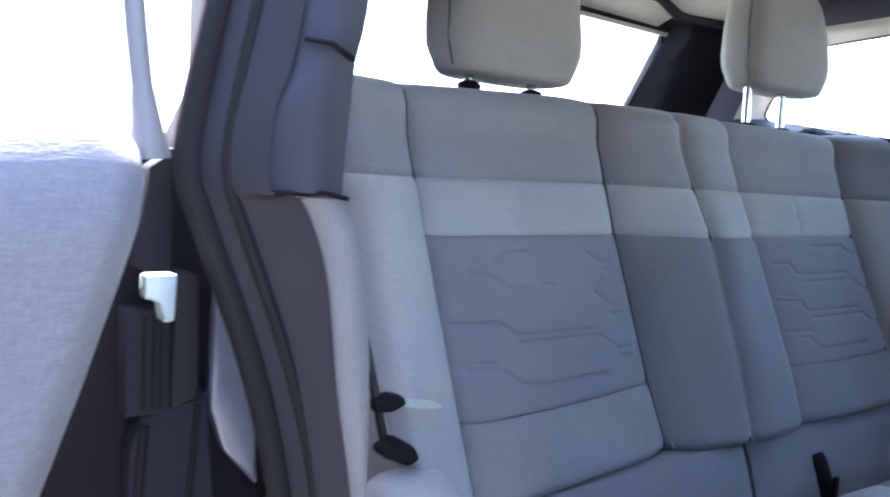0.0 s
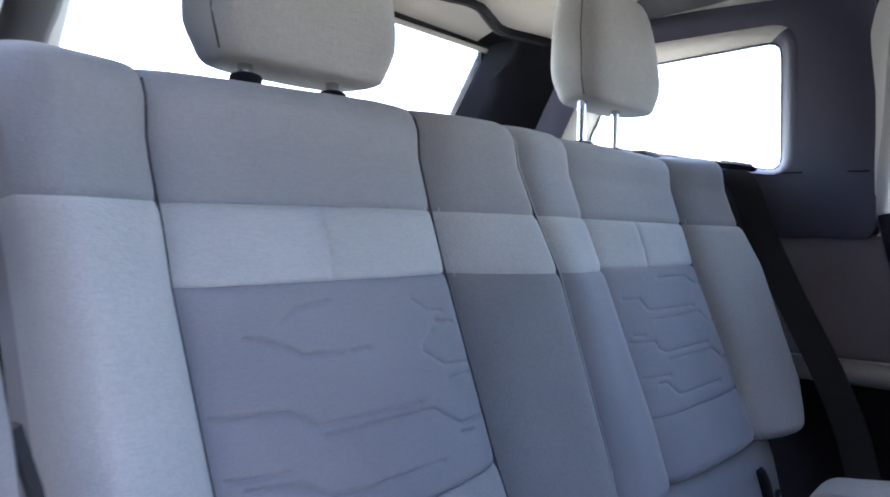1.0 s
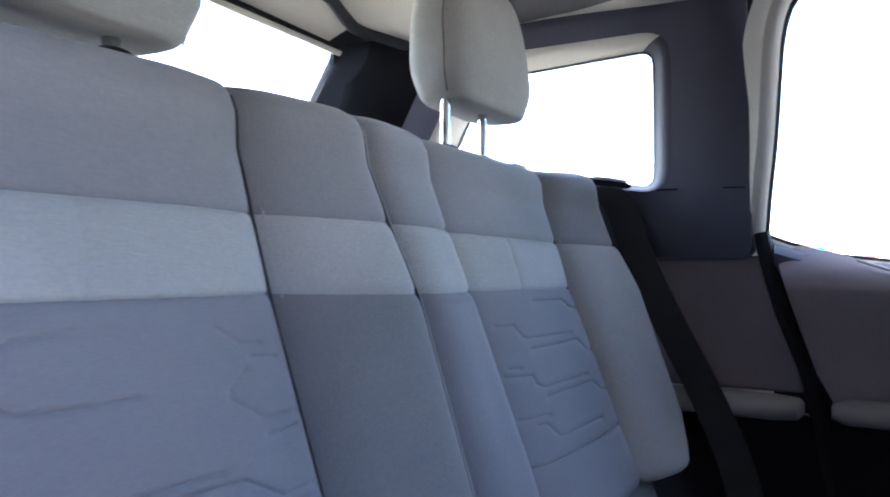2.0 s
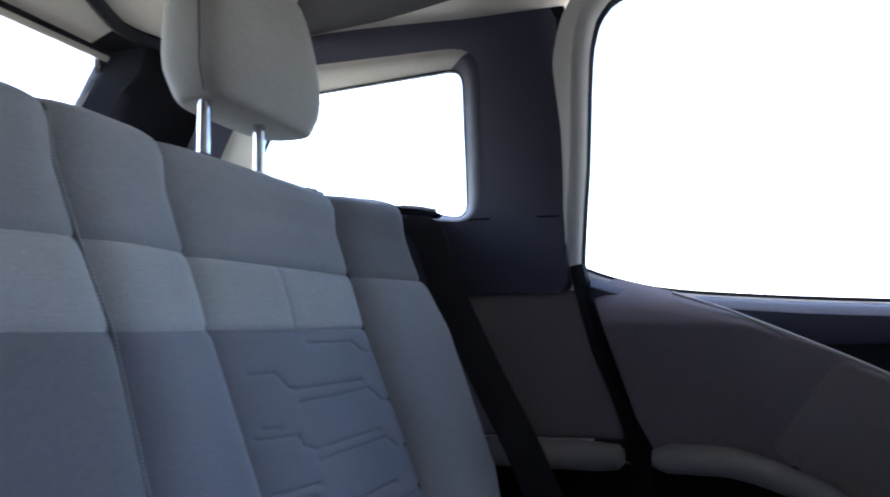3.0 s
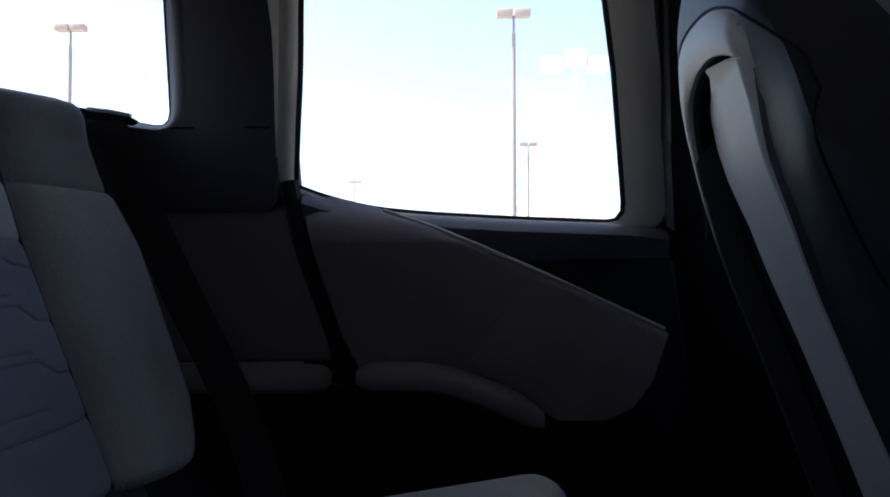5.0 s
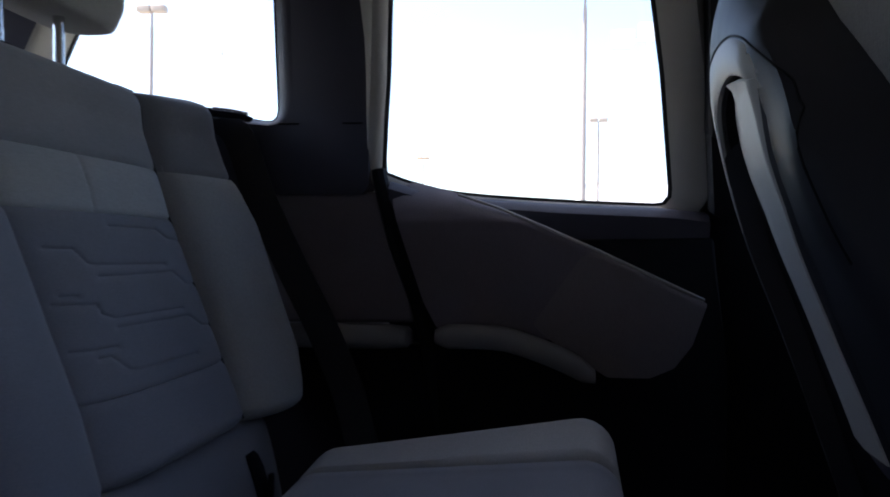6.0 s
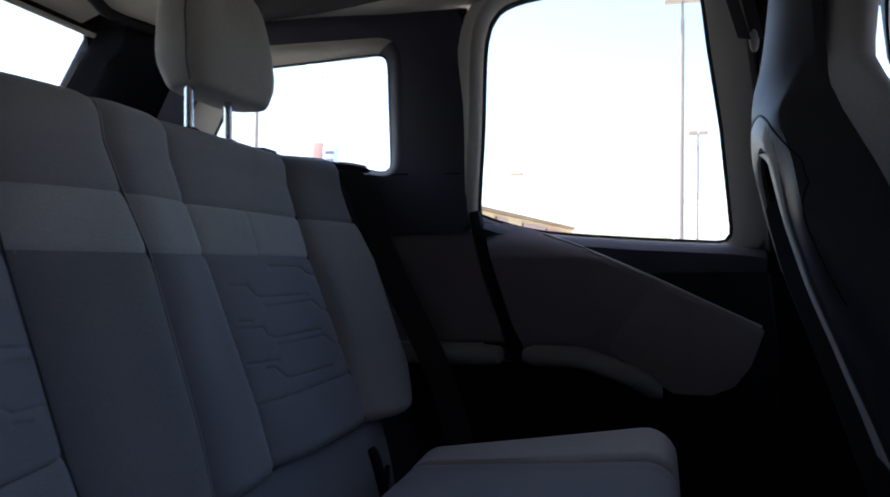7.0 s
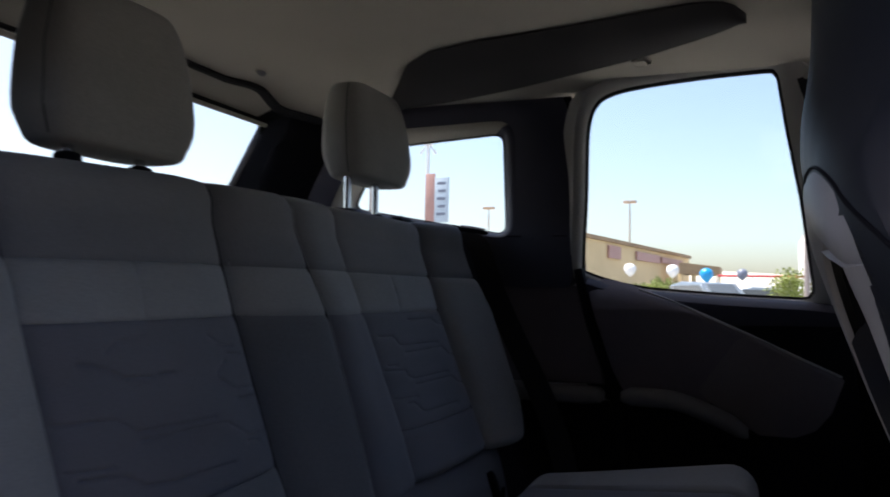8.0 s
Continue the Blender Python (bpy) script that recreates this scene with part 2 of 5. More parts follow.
def tube(points, radius, sides=8, flat=1.0, up=(0, 0, 1), cap=True):
    """A rod along points; radius a number or one for each point; flat squeezes it across up."""
    points = [Vector(p) for p in points]
    n = len(points)
    radii = radius if isinstance(radius, (list, tuple)) else [radius] * n
    loops = []
    for i, p in enumerate(points):
        t = (points[min(i + 1, n - 1)] - points[max(i - 1, 0)]).normalized()
        side = t.cross(Vector(up))
        side = side.normalized() if side.length > 1e-4 else Vector((1, 0, 0))
        top = side.cross(t)
        loops.append([p + radii[i] * (math.cos(a) * side + math.sin(a) * flat * top) for a in (2 * math.pi * k / sides for k in range(sides))])
    return loft(loops, True, (cap, cap))


def smooth_line(points, steps=6):
    """A Catmull-Rom curve through points of any dimension."""
    p = [np.array(q, float) for q in points]
    p = [2 * p[0] - p[1], *p, 2 * p[-1] - p[-2]]
    out = []
    for i in range(1, len(p) - 2):
        for k in range(steps):
            t = k / steps
            out.append(0.5 * (2 * p[i] + (p[i + 1] - p[i - 1]) * t + (2 * p[i - 1] - 5 * p[i] + 4 * p[i + 1] - p[i + 2]) * t * t + (3 * p[i] - p[i - 1] - 3 * p[i + 1] + p[i + 2]) * t**3))
    out.append(p[-2])
    return [tuple(float(c) for c in q) for q in out]


def lerp(a, b, t):
    return a + (b - a) * t


def table(x, xs, ys):
    return float(np.interp(x, xs, ys))


def ramp(x, xs, ys):
    """A table read with soft corners."""
    return sum(table(x + k * 0.004, xs, ys) for k in (-2, -1, 0, 1, 2)) / 5


def strip(points, across, thick, seg=1):
    """A flat band along points, reaching from -across/2 to across/2, with a thickness vector."""
    pts = [Vector(p) for p in points]
    a, k = Vector(across) / 2, Vector(thick)
    loops = [[p - a, p + a, p + a + k, p - a + k] for p in pts]
    return loft(loops, True, (True, True))


# ---- rear seats ----
def seat_y(z):
    return 0.01 + 0.42 * (z - 1.075)


TOP = 1.185
PROFILE = [(seat_y(z), z) for z in (0.757, 0.835, 1.012, 1.075, 1.13)] + [(0.038, 1.160), (0.046, 1.174), (0.060, 1.182), (0.085, TOP), (0.115, 1.182), (0.14, 1.168), (0.15, 1.14)]
CUM = [0.0]
for q0, q1 in zip(PROFILE, PROFILE[1:]):
    CUM.append(CUM[-1] + math.dist(q0, q1))


def profile(s):
    return table(s, CUM, [q[0] for q in PROFILE]), table(s, CUM, [q[1] for q in PROFILE])


ROW = {"bottom": 0.0, "low": CUM[1], "band": CUM[2], "seam": CUM[3], "end": CUM[-1]}
# the seams run up the seat: x at the bottom, the low seam, the band, the seam and the top, and how far they stand forward
SEAMS = {
    "edge_left": ((-0.540, -0.540, -0.540, -0.540, -0.540), (0.024, 0.024, 0.024, 0.022, 0.006)),
    "l1": ((-0.455, -0.453, -0.458, -0.447, -0.438), (0.002, -0.004, 0.002, -0.012, -0.008)),
    "l2": ((-0.143, -0.138, -0.137, -0.133, -0.137), (-0.024, -0.034, -0.031, -0.030, -0.008)),
    "c": ((-0.021, -0.014, -0.008, -0.009, -0.004), (0.010, 0.016, 0.024, 0.018, 0.004)),
    "r1": ((0.110, 0.117, 0.112, 0.122, 0.126), (0.0, 0.002, 0.004, -0.002, 0.0)),
    "r2": ((0.409, 0.419, 0.426, 0.422, 0.448), (0.006, 0.002, 0.0, 0.008, 0.010)),
    "edge_right": ((0.532, 0.562, 0.566, 0.566, 0.566), (0.038, 0.051, 0.061, 0.049, 0.039)),
}
SROWS = (ROW["bottom"], ROW["low"], ROW["band"], ROW["seam"], ROW["end"])


def seam_at(name, s):
    xs, bs = SEAMS[name]
    top = 1.0 if s < CUM[6] else max(0.0, 1 - (s - CUM[6]) / 0.06)
    return table(s, SROWS, xs), table(s, SROWS, bs) * top


def seat_point(a, b, u, s, bulge, edge=0.0):
    """A point of the cushion between the seams a and b, raised by bulge in its middle."""
    xa, ba = seam_at(a, s)
    xb, bb = seam_at(b, s)
    y, z = profile(s)
    x = lerp(xa, xb, u)
    push = lerp(ba, bb, u) + bulge * (1 - abs(2 * u - 1) ** 4) - edge
    drop = 0.012 * min(1.0, max(0.0, (-0.20 - x) / 0.25)) * min(1.0, max(0.0, (z - 1.05) / 0.06))
    return Vector((x, y - push, z - drop))


# the grooves pressed into the middle panels: across and up, from 0 to 1
LINES = [
    [(0.13, 0.80), (0.174, 0.788), (0.222, 0.763), (0.285, 0.706), (0.405, 0.694)],
    [(0.436, 0.702), (0.512, 0.699)],
    [(0.235, 0.845), (0.289, 0.898), (0.405, 0.913)],
    [(0.733, 0.89), (0.80, 0.825), (0.875, 0.812)],
    [(0.824, 0.766), (0.924, 0.747)],
    [(0.799, 0.724), (0.737, 0.664), (0.732, 0.63), (0.818, 0.548), (0.967, 0.524)],
    [(0.82, 0.481), (0.948, 0.475)],
    [(0.021, 0.53), (0.117, 0.524), (0.216, 0.51), (0.282, 0.431), (0.666, 0.407)],
    [(0.29, 0.387), (0.526, 0.376), (0.713, 0.364), (0.823, 0.262), (0.95, 0.255)],
    [(0.027, 0.312), (0.172, 0.297)],
    [(0.059, 0.271), (0.171, 0.259), (0.214, 0.236), (0.262, 0.174), (0.385, 0.148), (0.70, 0.132)],
    [(0.812, 0.219), (0.881, 0.208)],
]
LINES_RIGHT = [
    [(0.08, 0.788), (0.203, 0.785), (0.246, 0.709), (0.275, 0.696), (0.729, 0.688)],
    [(0.28, 0.631), (0.453, 0.631), (0.772, 0.636), (0.85, 0.553), (0.977, 0.537)],
    [(0.042, 0.497), (0.218, 0.483), (0.227, 0.43), (0.285, 0.399), (0.741, 0.398)],
    [(0.278, 0.349), (0.772, 0.346), (0.855, 0.268), (0.973, 0.251)],
    [(0.043, 0.259), (0.245, 0.25)],
    [(0.135, 0.209), (0.196, 0.208), (0.262, 0.123), (0.304, 0.11), (0.723, 0.109)],
    [(0.44, 0.923), (0.754, 0.924), (0.83, 0.86), (0.95, 0.85)],
    [(0.076, 0.539), (0.147, 0.534)],
]



def groove(lines, u, v, w, h, deep=0.0020, wide=0.0015):
    """How deep the nearest pressed line lies at (u, v) of a panel of w by h metres."""
    best = 1.0
    for line in lines:
        for (a, b), (c, d) in zip(line, line[1:]):
            ex, ey = (c - a) * w, (d - b) * h
            px, py = (u - a) * w, (v - b) * h
            t = min(1.0, max(0.0, (px * ex + py * ey) / (ex * ex + ey * ey)))
            best = min(best, math.hypot(px - t * ex, py - t * ey))
    return deep * math.exp(-((best / wide) ** 2)) + 0.5 * deep * math.exp(-((best / (4 * wide)) ** 2))


def seat_patch(name, parent, a, b, s0, s1, material, bulge, label="", outer=0, lines=(), deep=0.0020, wide=0.0015):
    """A stuffed cloth panel whose rim sinks into the seams."""
    nu, nv = (190, 130 if s1 - s0 > 0.1 else 40) if lines else (40, max(12, int((s1 - s0) / 0.006)))

    def f(u, v):
        u = 0.5 - 0.5 * math.cos(math.pi * u)
        s = lerp(s0, s1, v)
        du, dv = min(u, 1 - u), min(v, 1 - v)
        sink = 0.0040 * math.exp(-dv * (s1 - s0) / 0.0035)
        width = abs(seam_at(a, s)[0] - seam_at(b, s)[0])
        side = du
        if outer > 0:
            side = u
        elif outer < 0:
            side = 1 - u
        sink += 0.0105 * math.exp(-side * width / 0.0105) - 0.0068
        if lines:
            sink += groove(lines, u, v, width, s1 - s0, deep, wide)
        p = seat_point(a, b, u, s, bulge, sink)
        p.y += 0.020 * max(0.0, 1 - s / 0.020) ** 2
        if outer:
            t = u if outer > 0 else 1 - u
            roll = max(0.0, (t - 0.80) / 0.20)
            if outer > 0:
                p.z += 0.012 * t * min(1.0, max(0.0, (p.z - 1.10) / 0.05))
                p.x -= 0.030 * t * max(0.0, 1 - s / 0.045) ** 2
            p.y += (0.045 if outer > 0 else 0.030) * roll**2.2
            p.x += (0.010 if outer > 0 else -0.004) * math.sin(roll * math.pi / 2)
        return p

    return part(name, sheet(f, nu, nv, (0, 0.035, -0.004)), material, parent, label)


def build_seat_back(side, seams, label):
    seat = thing("rear_bench_seat", (0.28 * side, 0.05, 0.70), label, "car seat", "rear seat backs")
    o, p0, p1, q = seams
    b0, lo, ba, se, en = SROWS
    part("seat_foam", sheet(lambda u, v: seat_point(o, q, u, lerp(b0, CUM[5], v), -0.03) + Vector((0, 0.045, -0.012)), 20, 24, (0, 0.05, 0)), CLOTH_MID, seat)
    oa, ob_ = (o, p0) if side < 0 else (p0, o)
    ca, cb = (p0, p1) if side < 0 else (p1, p0)
    ia, ib = (p1, q) if side < 0 else (q, p1)
    seat_patch("upper_bolster", seat, oa, ob_, se, en, CLOTH_MID, 0.008, outer=side)
    seat_patch("side_bolster", seat, oa, ob_, b0, se, CLOTH_LIGHT, 0.014, "light grey cloth side bolster", outer=side)
    seat_patch("upper_panel", seat, ca, cb, se, en, CLOTH_MID, 0.006)
    seat_patch("band", seat, ca, cb, ba, se, CLOTH_LIGHT, 0.008, "light grey cloth band with a soft crease", lines=[[(k, 0.03), (k + 0.012, 0.5), (k + 0.008, 0.97)] for k in ((0.448,) if side < 0 else (0.405,))], deep=0.0020, wide=0.0026)
    seat_patch("embossed_panel", seat, ca, cb, lo, ba, CLOTH_PANEL, 0.009, "blue-grey cloth with embossed angular lines", lines=LINES if side < 0 else LINES_RIGHT)
    seat_patch("lumbar_panel", seat, ca, cb, b0, lo, CLOTH_PANEL if side > 0 else CLOTH_MID, 0.012)
    seat_patch("upper_inner_bolster", seat, ia, ib, se, en, CLOTH_MID, 0.011)
    seat_patch("inner_band", seat, ia, ib, ba, se, CLOTH_LIGHT, 0.013, "light grey cloth band")
    seat_patch("inner_bolster", seat, ia, ib, b0, ba, CLOTH_DARK if side < 0 else CLOTH_PANEL, 0.014)
    # the skirt below the fold, down to the cushion
    x0, x1 = (-0.52, -0.002) if side < 0 else (0.006, 0.502)
    part("lower_skirt", sheet(lambda u, v: Vector((lerp(x0, x1, u), -0.118 - 0.050 * v**0.6 + 0.02 * max(0.0, abs(2 * u - 1) - 0.9) * 10 * (1 - 0.5 * v), 0.758 - 0.20 * v)), 24, 14, (0, 0.03, 0)), CLOTH_PANEL, seat)
    return seat


def stitch(seat, name, off):
    """A sunken seam cord, with a row of stitches beside it."""
    ss = np.linspace(0.006, CUM[6], 60)
    line = []
    for s in ss:
        line.append(seat_point(name, name, 0.0, s, 0.0) + Vector((0, 0.0016, 0)))
    part("seam_cord", tube(line, 0.0013, 6), SEAM, seat)
    bm = bmesh.new()
    verts = []
    for i in range(150):
        t = i / 150 * 58
        k = int(t)
        p = line[k].lerp(line[k + 1], t - k)
        d = (line[k + 1] - line[k]).normalized()
        c = p + Vector((off, -0.0062, 0))
        a, n = d * 0.0012, Vector((0.0006, 0, 0))
        q = [bm.verts.new(c + v) for v in (-a - n, a - n, a + n, -a + n)]
        r = [bm.verts.new(v.co + Vector((0, -0.0008, 0))) for v in q]
        bm.faces.new(r)
        for j in range(4):
            bm.faces.new((q[j], q[(j + 1) % 4], r[(j + 1) % 4], r[j]))
    ob = part("stitching", bm, CLOTH_LIGHT, seat, smooth=False)
    tagged(ob, kind="stuff")


left_back = build_seat_back(-1, ("edge_left", "l1", "l2", "c"), "grey cloth rear seat back with pale side bolster and embossed panel")
right_back = build_seat_back(1, ("edge_right", "r2", "r1", "c"), "grey cloth rear seat back beside the window, with seat belt")
for nm, seat, off in (("l1", left_back, -0.007), ("l2", left_back, 0.006), ("c", left_back, -0.006), ("r1", right_back, -0.006), ("r2", right_back, 0.007)):
    stitch(seat, nm, off)


latch = part("latch_bezel", box((0.462, 0.084, 1.176), (0.535, 0.128, 1.197), 0.005, 3), BLACK, right_back, "black plastic seat latch on the seat top")
part("latch_tab", box((0.475, 0.092, 1.1972), (0.520, 0.116, 1.2025), 0.002, 2), PLASTIC, latch)


HR_K, HR_W = (0, 0.2, 0.55, 0.85, 1), (0.102, 0.1135, 0.1115, 0.0985, 0.086)


def build_headrest(x, y, z, posts, size, label):
    """A padded head rest, wider at the top, on two chromed posts; size scales its width, depth and height."""
    sw, sd, sh = size
    half = 0.050
    rest = thing("headrest", (x, y, z), label, "headrest", "rear headrests")

    def ring(k, grow):
        w = sw * table(k, HR_K, HR_W) * (1 - 0.45 * (1 - grow))
        dpt = sd * table(k, (0, 0.3, 0.7, 1), (0.046, 0.054, 0.049, 0.040)) * (0.20 + 0.80 * grow)
        out = []
        for i in range(48):
            a = 2 * math.pi * i / 48
            c, sn = math.cos(a), math.sin(a)
            taper = 1 - 0.20 * max(0.0, sn) ** 1.5
            out.append(Vector((x + w * taper * math.copysign(abs(c) ** 0.34, c), y + 0.010 + 0.012 * k + dpt * math.copysign(abs(sn) ** 0.6, sn), z + 0.178 * sh * k)))
        return out

    loops = []
    for k, g in ((0.0, 0.76), (0.008, 0.84), (0.025, 0.90), (0.05, 0.935), (0.09, 0.955), (0.14, 0.985), (0.20, 1), (0.3, 1), (0.45, 1), (0.6, 1), (0.75, 1), (0.86, 0.995), (0.93, 0.97), (0.97, 0.92), (0.993, 0.84), (1.0, 0.72)):
        loops.append(ring(k, g))
    part("cushion", loft(loops, True, (True, True)), CLOTH_HEAD, rest)
    for px in (posts - half - x, posts + half - x):
        part("post", tube([(x + px, y + 0.004, z + 0.02), (x + px, y + 0.002, 1.165)], 0.0065, 12), CHROME, rest, "chromed steel post")
        part("post_collar", tube([(x + px, y + 0.002, 1.176), (x + px, y + 0.002, 1.1845), (x + px, y + 0.002, 1.1865), (x + px, y + 0.002, 1.1885)], [0.015, 0.0145, 0.013, 0.008], 16), BLACK, rest, "black plastic collar")
    for i in (26, 46):
        part("piping", tube([ring(h, 1.0)[i] for h in np.linspace(0.03, 0.97, 16)], 0.0009, 6), SEAM, rest)
    return rest


build_headrest(-0.276, 0.083, 1.196, -0.284, (0.914, 1.08, 1.0), "grey cloth headrest pushed down on the seat back")
build_headrest(0.302, 0.066, 1.245, 0.268, (1.0, 0.95, 0.96), "grey cloth headrest raised on two chromed posts")


# ---- rear cushions ----
def cushion_z(x, y, cx):
    """The top of a seat cushion: its sides raised towards the front."""
    t = min(1.0, max(0.0, (y + 0.200) / -0.36))
    side = min(1.2, abs(x - cx) / 0.235)
    return 0.709 + 0.031 * t + (0.036 * t + 0.004 * (1 - t)) * max(0.0, side - 0.40) ** 1.2 / 0.60**1.2


def build_cushion(cx, label):
    seat = thing("rear_seat_cushion", (cx, -0.35, 0.48), label, "car seat", "rear seat cushions")
    cuts = (-0.235, -0.125, 0.125, 0.235)
    back, front, r = -0.240, -0.545, 0.045
    for n, (x0, x1) in enumerate(zip(cuts, cuts[1:])):
        def f(u, v, x0=x0, x1=x1, n=n):
            x = cx + lerp(x0, x1, u) * lerp(1.0, 1.06, v)
            arc = v * 0.60 - 0.09
            if arc < 0:
                a = min(-arc / 0.05, math.pi / 2)
                y = back + 0.045 * math.sin(a)
                z = cushion_z(x, back, cx) - 0.05 * (1 - math.cos(a)) - max(0.0, -arc - 0.05 * math.pi / 2)
            elif arc < back - front:
                y, z = back - arc, cushion_z(x, back - arc, cx)
            else:
                a = min((arc - (back - front)) / r, math.pi / 2)
                rest = max(0.0, arc - (back - front) - r * math.pi / 2)
                y, z = front - r * math.sin(a), cushion_z(x, front, cx) - r * (1 - math.cos(a)) - rest
            edge = min(u, 1 - u) * abs(x1 - x0)
            z -= 0.008 * max(0.0, 1 - edge / 0.008) ** 2
            rim = u if n == 0 else 1 - u
            if n != 1:
                z -= 0.04 * max(0.0, 1 - rim / 0.30) ** 2.2
            return Vector((x, y, z))
        part(("side_bolster", "centre_panel", "side_bolster")[n], sheet(f, 16, 48, (0, 0.0, -0.10)), (CLOTH_LIGHT, CLOTH_PANEL, CLOTH_LIGHT)[n], seat)
    part("seat_base", box((cx - 0.22, -0.53, 0.46), (cx + 0.22, -0.20, 0.62), 0.02), CLOTH_MID, seat)
    return seat


build_cushion(-0.245, "grey cloth rear seat cushion with pale side bolsters")
build_cushion(0.255, "grey cloth rear seat cushion with pale side bolsters")


def build_guide(x):
    """A child-seat anchor guide on the skirt below the fold."""
    g = thing("anchor_guide", (x, -0.15, 0.63), "black plastic child-seat anchor guide below the seat fold", "seat fitting", "anchor guides")
    cover = []
    for z, w, d in ((0.722, 0.010, 0.001), (0.7205, 0.0135, 0.006), (0.716, 0.0155, 0.009), (0.700, 0.0155, 0.011), (0.665, 0.0155, 0.011), (0.648, 0.0150, 0.010), (0.643, 0.012, 0.006), (0.641, 0.009, 0.001)):
        yy = -0.118 - 0.050 * ((0.758 - z) / 0.20) ** 0.6
        cx = x + 0.19 * (0.72 - z)
        cover.append([Vector((cx + w * s, yy - d * k + 0.004, z)) for s, k in ((-1, 0), (-1, 0.7), (-0.75, 1), (0.75, 1), (1, 0.7), (1, 0))])
    part("cover", loft(cover, True, (True, True)), BLACK, g)
    part("slot", box((x + 0.004, -0.164, 0.664), (x + 0.014, -0.158, 0.694), 0.002), RUBBER, g)


for gx in (-0.190, 0.138, 0.405):
    build_guide(gx)


# ---- car body, seen from inside ----
def rounded(points, radius, steps=6):
    """A polygon with its corners rounded."""
    pts = [Vector(p) for p in points]
    out = []
    for i, p in enumerate(pts):
        a, b = pts[i - 1], pts[(i + 1) % len(pts)]
        r = min(radius, (a - p).length * 0.45, (b - p).length * 0.45)
        p0, p1 = p + (a - p).normalized() * r, p + (b - p).normalized() * r
        for k in range(steps + 1):
            t = k / steps
            out.append(tuple((1 - t) ** 2 * p0 + 2 * t * (1 - t) * p + t * t * p1))
    return out


def resample(points, n):
    """n points at even steps round a closed line."""
    pts = [Vector(p) for p in points] + [Vector(points[0])]
    acc = [0.0]
    for a, b in zip(pts, pts[1:]):
        acc.append(acc[-1] + (b - a).length)
    out = []
    for k in range(n):
        s = acc[-1] * k / n
        i = max(j for j in range(len(acc)) if acc[j] <= s + 1e-9)
        i = min(i, len(pts) - 2)
        t = (s - acc[i]) / max(1e-9, acc[i + 1] - acc[i])
        out.append(tuple(pts[i].lerp(pts[i + 1], t)))
    return out


def resample_open(points, n):
    """n points at even steps along an open line."""
    run = [0.0]
    for p, q in zip(points, points[1:]):
        run.append(run[-1] + math.dist(p, q))
    return [tuple(table(run[-1] * i / (n - 1), run, [p[k] for p in points]) for k in range(len(points[0]))) for i in range(n)]


def grown(points, by):
    """A closed line in (y, z) moved outwards by so many metres."""
    n = len(points)
    area = sum(points[i][0] * points[(i + 1) % n][1] - points[(i + 1) % n][0] * points[i][1] for i in range(n))
    out = []
    for i, p in enumerate(points):
        a, b = points[i - 1], points[(i + 1) % n]
        t = Vector((b[0] - a[0], b[1] - a[1])).normalized()
        normal = Vector((t.y, -t.x)) * (1 if area > 0 else -1)
        out.append((p[0] + normal.x * by, p[1] + normal.y * by))
    return out


SHIFT = 0.05


def across(side, x, y, z):
    """A point of the right side, or its mirror on the left."""
    if side > 0:
        return Vector((x, y, z))
    if x > 0.63:
        x, y = 0.63 + 0.3 * (x - 0.63), max(y, 0.03)
    return Vector((-x - SHIFT + min(0.16, 0.45 * max(0.0, y + 0.05)), max(y, -0.02), z))


def quarter_x(z):
    return 0.658 - 0.32 * (z - 1.176)


def trim_x(y, z):
    """The inner face of the side trim."""
    return 0.622 - 0.20 * max(0.0, z - 1.17) - 0.10 * max(0.0, y + 0.10) + 0.06 * min(0, z - 1.06)


Q_GLASS = rounded([(-0.076, 1.176), (-0.088, 1.386), (0.205, 1.372), (0.30, 1.240)], 0.022)
Q_REVEAL = rounded([(-0.112, 1.160), (-0.118, 1.412), (0.222, 1.400), (0.338, 1.210)], 0.045)
Q_OUTER = rounded([(-0.232, 1.061), (-0.228, 1.452), (0.36, 1.446), (0.44, 1.061)], 0.01)


